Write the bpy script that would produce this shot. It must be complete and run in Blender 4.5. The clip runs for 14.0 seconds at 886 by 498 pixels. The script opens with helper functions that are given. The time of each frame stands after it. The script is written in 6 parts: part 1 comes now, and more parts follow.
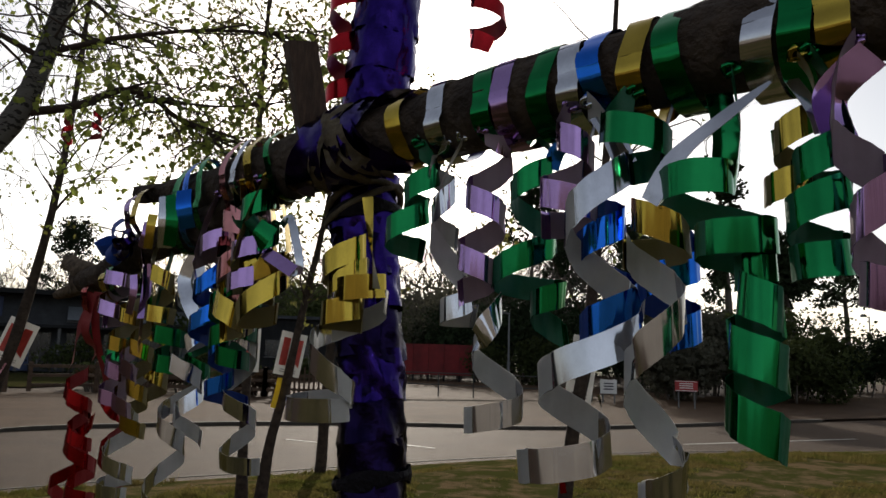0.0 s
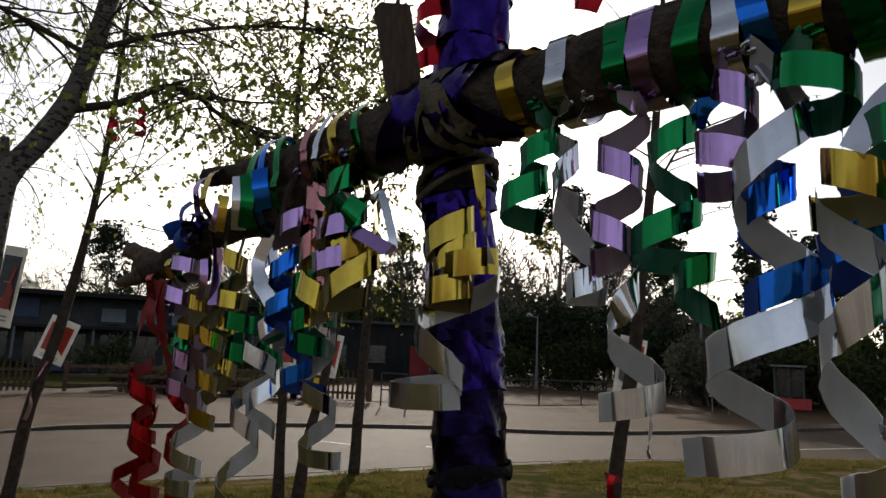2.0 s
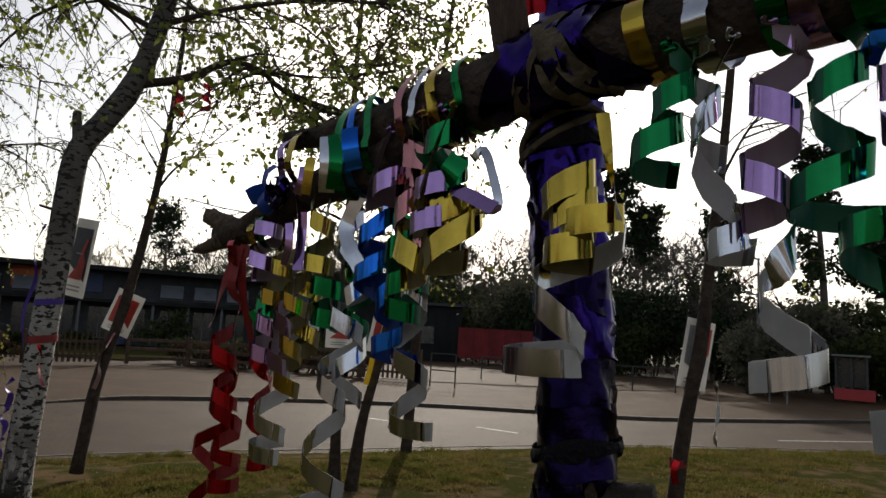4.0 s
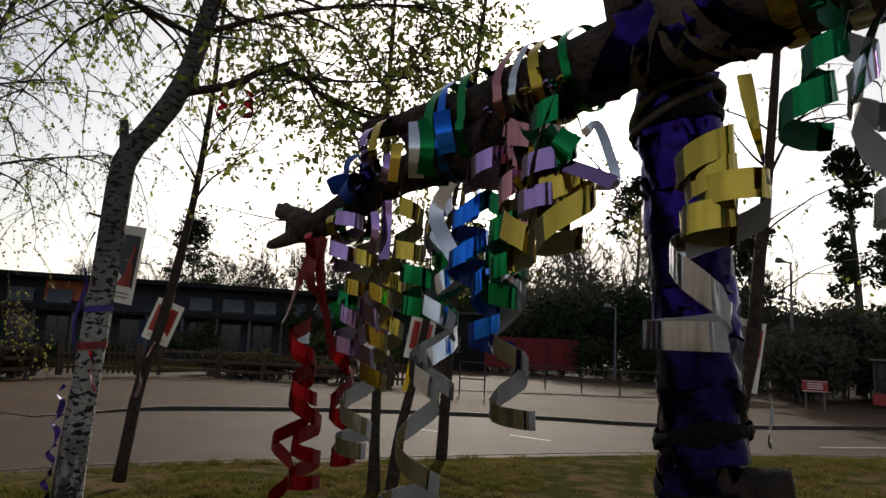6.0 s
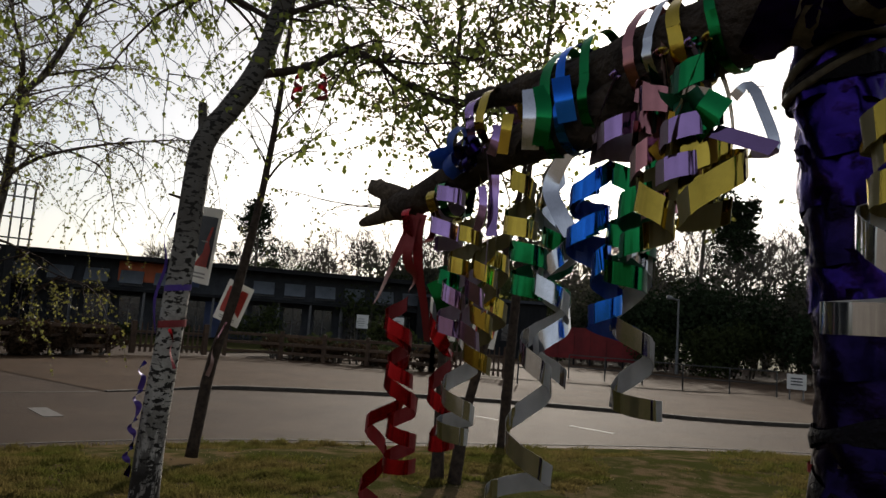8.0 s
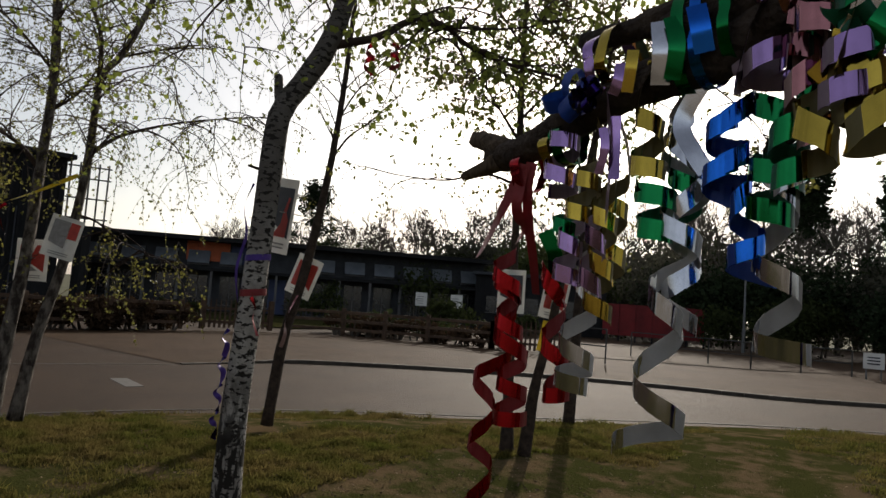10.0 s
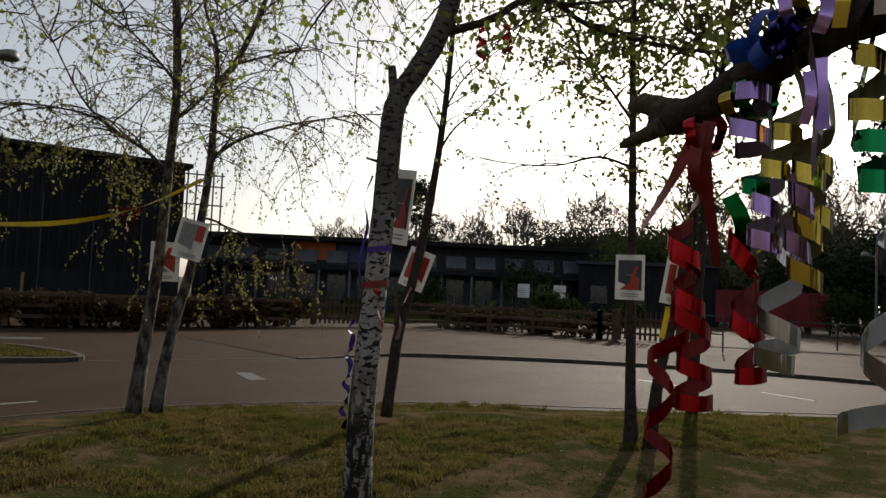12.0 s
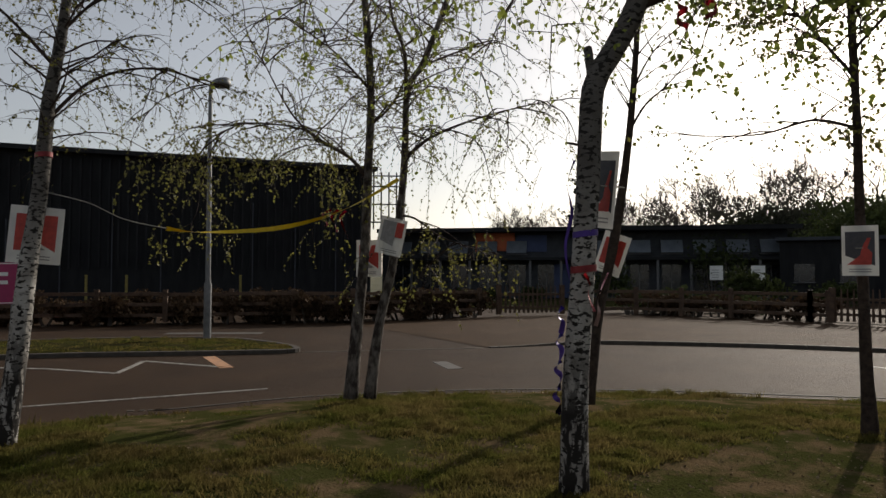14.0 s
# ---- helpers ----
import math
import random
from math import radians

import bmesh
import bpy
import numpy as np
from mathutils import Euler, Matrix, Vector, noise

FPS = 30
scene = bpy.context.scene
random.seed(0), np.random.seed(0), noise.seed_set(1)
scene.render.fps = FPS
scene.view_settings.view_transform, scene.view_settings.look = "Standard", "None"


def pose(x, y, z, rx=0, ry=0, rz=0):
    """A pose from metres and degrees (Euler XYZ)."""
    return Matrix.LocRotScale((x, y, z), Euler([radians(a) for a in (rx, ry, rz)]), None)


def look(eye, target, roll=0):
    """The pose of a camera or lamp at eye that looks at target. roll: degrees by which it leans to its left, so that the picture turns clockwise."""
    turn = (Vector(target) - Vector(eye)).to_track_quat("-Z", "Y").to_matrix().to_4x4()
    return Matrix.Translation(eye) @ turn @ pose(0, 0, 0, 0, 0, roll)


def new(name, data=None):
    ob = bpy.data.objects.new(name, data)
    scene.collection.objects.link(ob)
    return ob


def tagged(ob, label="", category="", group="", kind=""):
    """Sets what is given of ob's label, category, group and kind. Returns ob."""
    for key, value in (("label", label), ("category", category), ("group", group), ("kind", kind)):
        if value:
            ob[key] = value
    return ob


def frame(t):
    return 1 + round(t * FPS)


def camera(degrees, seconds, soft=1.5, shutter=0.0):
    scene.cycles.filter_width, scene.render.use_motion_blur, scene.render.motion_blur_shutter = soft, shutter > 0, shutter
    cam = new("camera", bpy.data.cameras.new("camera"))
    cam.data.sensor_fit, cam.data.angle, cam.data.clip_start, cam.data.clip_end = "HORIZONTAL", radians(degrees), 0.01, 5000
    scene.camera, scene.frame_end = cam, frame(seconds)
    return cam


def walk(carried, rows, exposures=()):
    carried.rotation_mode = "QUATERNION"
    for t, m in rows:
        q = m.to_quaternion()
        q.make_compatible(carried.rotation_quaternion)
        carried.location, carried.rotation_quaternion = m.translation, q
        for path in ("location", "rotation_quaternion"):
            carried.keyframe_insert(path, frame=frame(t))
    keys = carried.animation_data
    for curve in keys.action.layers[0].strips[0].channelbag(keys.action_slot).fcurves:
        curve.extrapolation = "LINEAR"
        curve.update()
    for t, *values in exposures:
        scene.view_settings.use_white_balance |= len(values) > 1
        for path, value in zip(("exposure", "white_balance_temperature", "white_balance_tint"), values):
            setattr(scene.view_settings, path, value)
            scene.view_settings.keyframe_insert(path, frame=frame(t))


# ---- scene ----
cam = camera(66.0, 14.0)
PATH = [
    (0, (0.857, -0.373, 1.581), (0.716, 1.6, 1.875), 1.7),
    (0.5, (0.83, -0.379, 1.546), (0.671, 1.586, 1.885), 2.8),
    (1, (0.8, -0.343, 1.547), (0.634, 1.628, 1.846), 1.8),
    (1.5, (0.759, -0.308, 1.557), (0.555, 1.659, 1.856), 1.9),
    (2, (0.733, -0.294, 1.549), (0.517, 1.671, 1.852), 2.1),
    (2.5, (0.706, -0.274, 1.559), (0.465, 1.69, 1.851), 1.4),
    (3, (0.669, -0.276, 1.536), (0.404, 1.683, 1.845), 2.4),
    (3.2, (0.693, -0.264, 1.559), (0.369, 1.694, 1.805), 2.7),
    (5.3, (0.527, -0.232, 1.446), (0.16, 1.718, 1.697), 3.4),
    (5.5, (0.526, -0.232, 1.452), (0.143, 1.715, 1.707), 2.8),
    (6, (0.512, -0.226, 1.477), (0.091, 1.711, 1.746), 2.7),
    (6.5, (0.479, -0.205, 1.473), (0.012, 1.723, 1.726), 2.7),
    (7, (0.467, -0.184, 1.458), (-0.037, 1.739, 1.679), 3.1),
    (7.5, (0.448, -0.176, 1.465), (-0.091, 1.737, 1.694), 3.3),
    (7.7, (0.429, -0.179, 1.464), (-0.127, 1.729, 1.693), 3.6),
    (9.8, (0.306, -0.183, 1.401), (-0.412, 1.677, 1.563), 4.5),
    (10, (0.291, -0.183, 1.396), (-0.443, 1.672, 1.547), 4.1),
    (10.5, (0.256, -0.18, 1.397), (-0.543, 1.646, 1.565), 4.0),
    (11, (0.214, -0.176, 1.392), (-0.638, 1.626, 1.555), 3.6),
    (11.5, (0.176, -0.165, 1.379), (-0.737, 1.609, 1.517), 3.2),
    (12, (0.14, -0.166, 1.359), (-0.852, 1.567, 1.473), 2.5),
    (12.5, (0.107, -0.172, 1.359), (-0.969, 1.511, 1.469), 2.3),
    (13, (0.075, -0.21, 1.341), (-1.118, 1.393, 1.424), 1.7),
    (13.5, (0.035, -0.234, 1.334), (-1.265, 1.284, 1.417), 1.3),
    (14, (0.014, -0.281, 1.337), (-1.387, 1.144, 1.409), 0.1),
]
walk(cam, [(t, look(eye, target, roll)) for t, eye, target, roll in PATH], [(0.0, -0.15, 6700, 11), (2.0, -0.06, 6700, 11), (3.2, -0.10, 6700, 11), (5.4, -0.38, 6700, 11), (7.5, -0.32, 6700, 11), (11.5, -0.35, 6700, 11), (14.0, -0.44, 6700, 11)])

# ---- world, sun ----
SUN_WAY = Vector((-0.136, 0.914, 0.381)).normalized()
world = bpy.data.worlds.new("sky")
scene.world = world
world.use_nodes = True
wn = world.node_tree.nodes
sky = wn.new("ShaderNodeTexSky")
sky.sky_type = "NISHITA"
sky.sun_disc = False
sky.sun_elevation = math.asin(SUN_WAY.z)
sky.sun_rotation = math.atan2(SUN_WAY.x, SUN_WAY.y)
sky.air_density, sky.dust_density, sky.ozone_density = 1.0, 1.8, 1.0
haze = wn.new("ShaderNodeHueSaturation")
haze.inputs["Saturation"].default_value = 0.45
world.node_tree.links.new(sky.outputs[0], haze.inputs["Color"])
world.node_tree.links.new(haze.outputs[0], wn["Background"].inputs[0])
wn["Background"].inputs[1].default_value = 0.15
sun_lamp = new("sun", bpy.data.lights.new("sun", "SUN"))
sun_lamp.data.energy, sun_lamp.data.angle, sun_lamp.data.color = 4.4, radians(0.53), (1.0, 0.93, 0.82)
sun_lamp.matrix_world = look(SUN_WAY * 50, (0, 0, 0))


# ---- materials ----
def mat(name, col, rough=0.7, metal=0.0, col2=None, scale=6.0, bump=0.15, bscale=40.0, spec=0.4, stretch=(1, 1, 1), lo=0.35, hi=0.65, per=0.0, trans=0.0):
    m = bpy.data.materials.new(name)
    m.use_nodes = True
    nt = m.node_tree
    n, ln = nt.nodes, nt.links
    b = n["Principled BSDF"]
    col2 = col2 or tuple(c * 0.7 for c in col)
    tc = n.new("ShaderNodeTexCoord")
    mp = n.new("ShaderNodeMapping")
    mp.inputs["Scale"].default_value = stretch
    ln.new(tc.outputs["Object"], mp.inputs[0])
    nz = n.new("ShaderNodeTexNoise")
    nz.inputs["Scale"].default_value, nz.inputs["Detail"].default_value, nz.inputs["Roughness"].default_value = scale, 6, 0.65
    ln.new(mp.outputs[0], nz.inputs["Vector"])
    rp = n.new("ShaderNodeValToRGB")
    rp.color_ramp.elements[0].position, rp.color_ramp.elements[1].position = lo, hi
    rp.color_ramp.elements[0].color, rp.color_ramp.elements[1].color = (*col2, 1), (*col, 1)
    ln.new(nz.outputs[0], rp.inputs[0])
    top = rp.outputs[0]
    if per:
        info = n.new("ShaderNodeObjectInfo")
        geo = n.new("ShaderNodeNewGeometry")
        ad = n.new("ShaderNodeMath")
        ad.operation = "ADD"
        ln.new(info.outputs["Random"], ad.inputs[0])
        ln.new(geo.outputs["Random Per Island"], ad.inputs[1])
        mr = n.new("ShaderNodeMapRange")
        mr.inputs[2].default_value = 2.0
        mr.inputs[3].default_value, mr.inputs[4].default_value = 1 - per, 1 + per
        ln.new(ad.outputs[0], mr.inputs[0])
        hs = n.new("ShaderNodeHueSaturation")
        ln.new(top, hs.inputs["Color"])
        ln.new(mr.outputs[0], hs.inputs["Value"])
        top = hs.outputs[0]
    ln.new(top, b.inputs["Base Color"])
    b.inputs["Roughness"].default_value, b.inputs["Metallic"].default_value = rough, metal
    b.inputs["Specular IOR Level"].default_value = spec
    if bump:
        nb = n.new("ShaderNodeTexNoise")
        nb.inputs["Scale"].default_value, nb.inputs["Detail"].default_value = bscale, 5
        ln.new(mp.outputs[0], nb.inputs["Vector"])
        bp = n.new("ShaderNodeBump")
        bp.inputs["Strength"].default_value, bp.inputs["Distance"].default_value = bump, 0.02
        ln.new(nb.outputs[0], bp.inputs["Height"])
        ln.new(bp.outputs[0], b.inputs["Normal"])
    if trans:
        tr = n.new("ShaderNodeBsdfTranslucent")
        ln.new(top, tr.inputs[0])
        mx = n.new("ShaderNodeMixShader")
        mx.inputs[0].default_value = trans
        ln.new(b.outputs[0], mx.inputs[1])
        ln.new(tr.outputs[0], mx.inputs[2])
        ln.new(mx.outputs[0], n["Material Output"].inputs[0])
    return m


def foil(name, col, rough=0.12):
    return mat(name, col, rough, 1.0, tuple(c * 0.85 for c in col), 30, 0.0, 55, 0.5)


FOIL = {
    "green": (foil("green foil", (0.008, 0.185, 0.055)), mat("green foil back", (0.010, 0.15, 0.075), 0.45, 0.1, trans=0.2)),
    "gold": (foil("gold foil", (0.46, 0.33, 0.055)), mat("gold foil back", (0.30, 0.25, 0.11), 0.45, 0.0, trans=0.4)),
    "lilac": (foil("lilac foil", (0.38, 0.24, 0.50)), mat("lilac foil back", (0.46, 0.34, 0.41), 0.45, 0.0, trans=0.42)),
    "silver": (foil("silver foil", (0.56, 0.58, 0.64), 0.12), mat("silver foil back", (0.72, 0.71, 0.69), 0.5, 0.0, trans=0.45)),
    "blue": (foil("blue foil", (0.015, 0.14, 0.62)), mat("blue foil back", (0.014, 0.06, 0.33), 0.45, 0.1, trans=0.2)),
    "red": (foil("red foil", (0.42, 0.016, 0.022), 0.2), mat("red foil back", (0.24, 0.02, 0.024), 0.45, 0.2)),
    "purple": (mat("purple foil", (0.026, 0.011, 0.14), 0.22, 1.0, (0.014, 0.007, 0.08), 22, 0.15, 20, 0.5), mat("purple foil back", (0.07, 0.03, 0.25), 0.5, 0.2)),
    "rose": (foil("rose foil", (0.42, 0.18, 0.19), 0.16), mat("rose foil back", (0.35, 0.22, 0.2), 0.45, 0.2)),
}
# the purple foil again, blackened for the shade and dark ground it mirrors
M_SHADEFOIL = mat("purple foil darkened as if shaded", (0.014, 0.008, 0.05), 0.25, 1.0, (0.006, 0.004, 0.016), 18, 0.2, 24, 0.5)
M_LOG = mat("dark log bark", (0.075, 0.055, 0.042), 0.9, 0, (0.025, 0.019, 0.016), 14, 0.9, 60, 0.2, (1, 1, 1))
M_WOOD = mat("weathered bare wood", (0.17, 0.125, 0.085), 0.85, 0, (0.06, 0.042, 0.03), 30, 0.7, 120, 0.2, (3, 3, 1))
M_PLANK = mat("brown sawn wood", (0.085, 0.052, 0.036), 0.8, 0, (0.04, 0.025, 0.018), 40, 0.4, 90, 0.3, (3, 3, 0.6))
M_THIN = mat("brown young bark", (0.07, 0.05, 0.038), 0.9, 0, (0.024, 0.018, 0.015), 18, 0.6, 70, 0.2)
M_TWIG = mat("dark twig bark", (0.055, 0.038, 0.03), 0.85, 0, (0.03, 0.02, 0.017), 20, 0, 10, 0.2)
M_LEAF = mat("spring birch leaf", (0.24, 0.28, 0.055), 0.5, 0, (0.13, 0.16, 0.03), 3, 0, 10, 0.4, per=0.35, trans=0.62)
M_LEAF_OLIVE = mat("young olive leaf", (0.20, 0.19, 0.045), 0.45, 0, (0.09, 0.09, 0.024), 3, 0, 10, 0.4, per=0.4, trans=0.6)
M_NEEDLE = mat("dark pine needles", (0.03, 0.045, 0.02), 0.7, 0, (0.015, 0.024, 0.012), 3, 0, 10, 0.05, per=0.3)
M_SHRUB = mat("shrub leaves", (0.052, 0.066, 0.022), 0.8, 0, (0.028, 0.036, 0.014), 3, 0, 10, 0.05, per=0.3, trans=0.2)
# grey brown twigs, with distance haze mixed into the colour
M_THICKET = mat("thicket greyed for haze", (0.10, 0.098, 0.072), 0.9, 0, (0.06, 0.06, 0.045), 2, 0, 10, 0.0, per=0.25, trans=0.35)
M_DRYSHRUB = mat("brown hedge leaves", (0.075, 0.047, 0.027), 0.85, 0, (0.04, 0.027, 0.017), 3, 0, 10, 0.05, per=0.3, trans=0.2)
# base colour lightened in place of haze over the far trees
M_FARBARK = mat("far bark lightened for haze", (0.12, 0.105, 0.088), 0.9, 0, (0.07, 0.06, 0.052), 2, 0, 10, 0.1)
M_LAWN = mat("worn lawn earth", (0.046, 0.048, 0.015), 1.0, 0, (0.12, 0.084, 0.047), 2.2, 1.0, 40, 0.0, lo=0.40, hi=0.54)
M_VERGE = mat("dull grass verge", (0.026, 0.032, 0.009), 1.0, 0, (0.05, 0.042, 0.02), 3.5, 1.0, 26, 0.0)
M_BLADE = mat("grass blades", (0.068, 0.078, 0.015), 0.8, 0, (0.125, 0.096, 0.034), 1.3, 0, 10, 0.0, per=0.7, trans=0.5, lo=0.40, hi=0.66)
M_ROAD = mat("worn asphalt", (0.050, 0.030, 0.0175), 0.75, 0, (0.035, 0.021, 0.012), 0.9, 0.5, 160, 0.09)
M_PAVE = mat("buff tarmac pavement", (0.073, 0.044, 0.026), 0.8, 0, (0.052, 0.032, 0.018), 1.1, 0.5, 140, 0.06)
M_KERB = mat("weathered concrete kerb", (0.085, 0.073, 0.060), 0.85, 0, (0.05, 0.043, 0.036), 5, 0.3, 60, 0.3, per=0.15)
for m in (M_ROAD, M_PAVE):
    m.node_tree.nodes["Principled BSDF"].inputs["Specular Tint"].default_value = (1.0, 0.84, 0.68, 1)
M_GROUND = mat("rough ground", (0.10, 0.095, 0.05), 0.95, 0, (0.06, 0.06, 0.03), 0.2, 0.3, 5, 0.1)
M_LINE = mat("worn white road paint", (0.34, 0.32, 0.29), 0.7, 0, (0.14, 0.13, 0.115), 9, 0.1, 80, 0.3)
M_PATCH = mat("pale worn patch", (0.11, 0.10, 0.09), 0.75, 0, (0.075, 0.068, 0.06), 12, 0.1, 80, 0.3)
M_ORANGE = mat("faded orange paint", (0.55, 0.28, 0.14), 0.7, 0, (0.35, 0.2, 0.12), 9, 0.1, 80, 0.3)
M_FENCE = mat("stained fence wood", (0.11, 0.070, 0.046), 0.85, 0, (0.055, 0.036, 0.026), 6, 0.4, 60, 0.2, (1, 1, 1), per=0.25)
M_METAL = mat("galvanised metal", (0.20, 0.205, 0.21), 0.55, 0.6, (0.13, 0.135, 0.14), 8, 0.05, 40, 0.5)
M_RAIL = mat("dark painted steel", (0.05, 0.055, 0.055), 0.5, 0.2, (0.03, 0.03, 0.03), 8, 0.05, 40, 0.5)
M_CLAD = mat("black timber cladding", (0.018, 0.019, 0.02), 0.8, 0, (0.010, 0.010, 0.012), 3, 0.3, 40, 0.2, (1, 1, 0.2), per=0.3)
M_CLAD2 = mat("dark slate panels", (0.05, 0.055, 0.065), 0.75, 0, (0.03, 0.033, 0.04), 2, 0.2, 20, 0.3, per=0.2)
M_GLASS = mat("dark window glass", (0.018, 0.02, 0.026), 0.2, 0, (0.02, 0.024, 0.03), 2, 0, 10, 0.8)
M_ROOFGLASS = mat("grey rooflight panel", (0.16, 0.18, 0.21), 0.35, 0, (0.11, 0.13, 0.16), 2, 0, 10, 0.6)
M_REDWALL = mat("dark red painted hoarding", (0.20, 0.018, 0.02), 0.7, 0, (0.12, 0.012, 0.014), 1.5, 0.1, 20, 0.3)
M_ORANGEPANEL = mat("orange facade panel", (0.55, 0.13, 0.05), 0.6, 0, (0.42, 0.1, 0.04), 2, 0.05, 20, 0.3)
M_BLUEPANEL = mat("blue facade panel", (0.05, 0.07, 0.16), 0.6, 0, (0.035, 0.05, 0.11), 2, 0.05, 20, 0.3)
M_FRAME = mat("grey metal frame", (0.12, 0.12, 0.125), 0.5, 0.3)
M_PAPER = mat("white laminated paper", (0.78, 0.77, 0.74), 0.35, 0, (0.68, 0.67, 0.64), 7, 0.05, 30, 0.5, trans=0.25)
M_PRINTRED = mat("red print", (0.62, 0.07, 0.05), 0.4, 0, (0.45, 0.05, 0.04), 20, 0, 10, 0.5, trans=0.2)
M_PRINTDARK = mat("dark print", (0.05, 0.05, 0.06), 0.4, 0, (0.03, 0.03, 0.04), 20, 0, 10, 0.5)
M_PRINTGREY = mat("grey print", (0.32, 0.31, 0.31), 0.4, 0, (0.22, 0.21, 0.21), 20, 0, 10, 0.5)
M_SIGNRED = mat("red sign board", (0.42, 0.03, 0.035), 0.45, 0, (0.34, 0.025, 0.03), 4, 0, 10, 0.5)
M_SIGNWHITE = mat("white sign board", (0.75, 0.75, 0.73), 0.45, 0, (0.65, 0.65, 0.62), 4, 0, 10, 0.5)
M_MAGENTA = mat("magenta sign board", (0.32, 0.02, 0.10), 0.45, 0, (0.26, 0.018, 0.085), 4, 0, 10, 0.5)
M_YELLOW = mat("yellow tape", (0.75, 0.58, 0.02), 0.4, 0, (0.6, 0.45, 0.02), 20, 0.05, 50, 0.5, trans=0.35)
M_STRING = mat("pale string", (0.4, 0.38, 0.34), 0.8)
M_CLOTH = mat("olive brown cloth", (0.13, 0.105, 0.07), 0.8, 0, (0.07, 0.055, 0.04), 40, 0.5, 60, 0.2)
M_LITTER = mat("dry leaf litter", (0.30, 0.23, 0.15), 0.9, 0, (0.14, 0.10, 0.06), 30, 0, 10, 0.1, per=0.5)
M_BOLLARD = mat("faded yellow paint", (0.26, 0.21, 0.05), 0.7, 0, (0.15, 0.12, 0.04), 9, 0.1, 60, 0.3)
M_PAIRBARK = mat("grey brown birch bark", (0.17, 0.15, 0.13), 0.9, 0, (0.035, 0.028, 0.024), 9, 0.7, 60, 0.15, (1.6, 1.6, 0.8), lo=0.42, hi=0.62)
M_RUBBER = mat("black binding tape", (0.012, 0.010, 0.014), 0.6, 0, (0.006, 0.005, 0.008), 20, 0.8, 90, 0.1)


def birch_bark():
    m = mat("white birch bark", (0.43, 0.41, 0.38), 0.85, 0, (0.22, 0.20, 0.18), 7, 0.6, 30, 0.25)
    nt = m.node_tree
    n, ln = nt.nodes, nt.links
    b = n["Principled BSDF"]
    base = b.inputs["Base Color"].links[0].from_socket
    tc = n.new("ShaderNodeTexCoord")
    sep = n.new("ShaderNodeSeparateXYZ")
    ln.new(tc.outputs["Object"], sep.inputs[0])

    def marks(sx, sz, scale, lo, hi):
        mp = n.new("ShaderNodeMapping")
        mp.inputs["Scale"].default_value = (sx, sx, sz)
        ln.new(tc.outputs["Object"], mp.inputs[0])
        nz = n.new("ShaderNodeTexNoise")
        nz.inputs["Scale"].default_value, nz.inputs["Detail"].default_value = scale, 3
        ln.new(mp.outputs[0], nz.inputs["Vector"])
        r = n.new("ShaderNodeMapRange")
        r.inputs[1].default_value, r.inputs[2].default_value = lo, hi
        ln.new(nz.outputs[0], r.inputs[0])
        return r.outputs[0]

    spots = marks(24, 46, 1.0, 0.545, 0.57)
    lines = marks(6, 70, 1.0, 0.63, 0.70)
    deep = marks(26, 7, 1.0, 0.42, 0.50)
    # rough dark plates towards the foot of the trunk
    low = n.new("ShaderNodeMapRange")
    low.inputs[1].default_value, low.inputs[2].default_value = 1.05, 0.5
    ln.new(sep.outputs[2], low.inputs[0])
    mu = n.new("ShaderNodeMath")
    mu.operation = "MULTIPLY"
    ln.new(deep, mu.inputs[0])
    ln.new(low.outputs[0], mu.inputs[1])
    m1 = n.new("ShaderNodeMath")
    m1.operation = "MAXIMUM"
    ln.new(spots, m1.inputs[0])
    ln.new(mu.outputs[0], m1.inputs[1])
    m2 = n.new("ShaderNodeMath")
    m2.operation = "MAXIMUM"
    ln.new(m1.outputs[0], m2.inputs[0])
    ln.new(lines, m2.inputs[1])
    mx = n.new("ShaderNodeMixRGB")
    ln.new(m2.outputs[0], mx.inputs[0])
    # greyer bark higher up, darkened to paint in the trunk's own shade
    shade_high = n.new("ShaderNodeMapRange")
    shade_high.inputs[1].default_value, shade_high.inputs[2].default_value, shade_high.inputs[4].default_value = 1.35, 2.0, 0.85
    ln.new(sep.outputs[2], shade_high.inputs[0])
    grey = n.new("ShaderNodeMixRGB")
    ln.new(shade_high.outputs[0], grey.inputs[0])
    ln.new(base, grey.inputs[1])
    grey.inputs[2].default_value = (0.06, 0.053, 0.047, 1)
    ln.new(grey.outputs[0], mx.inputs[1])
    mx.inputs[2].default_value = (0.022, 0.019, 0.017, 1)
    ln.new(mx.outputs[0], b.inputs["Base Color"])
    return m


M_BIRCH = birch_bark()


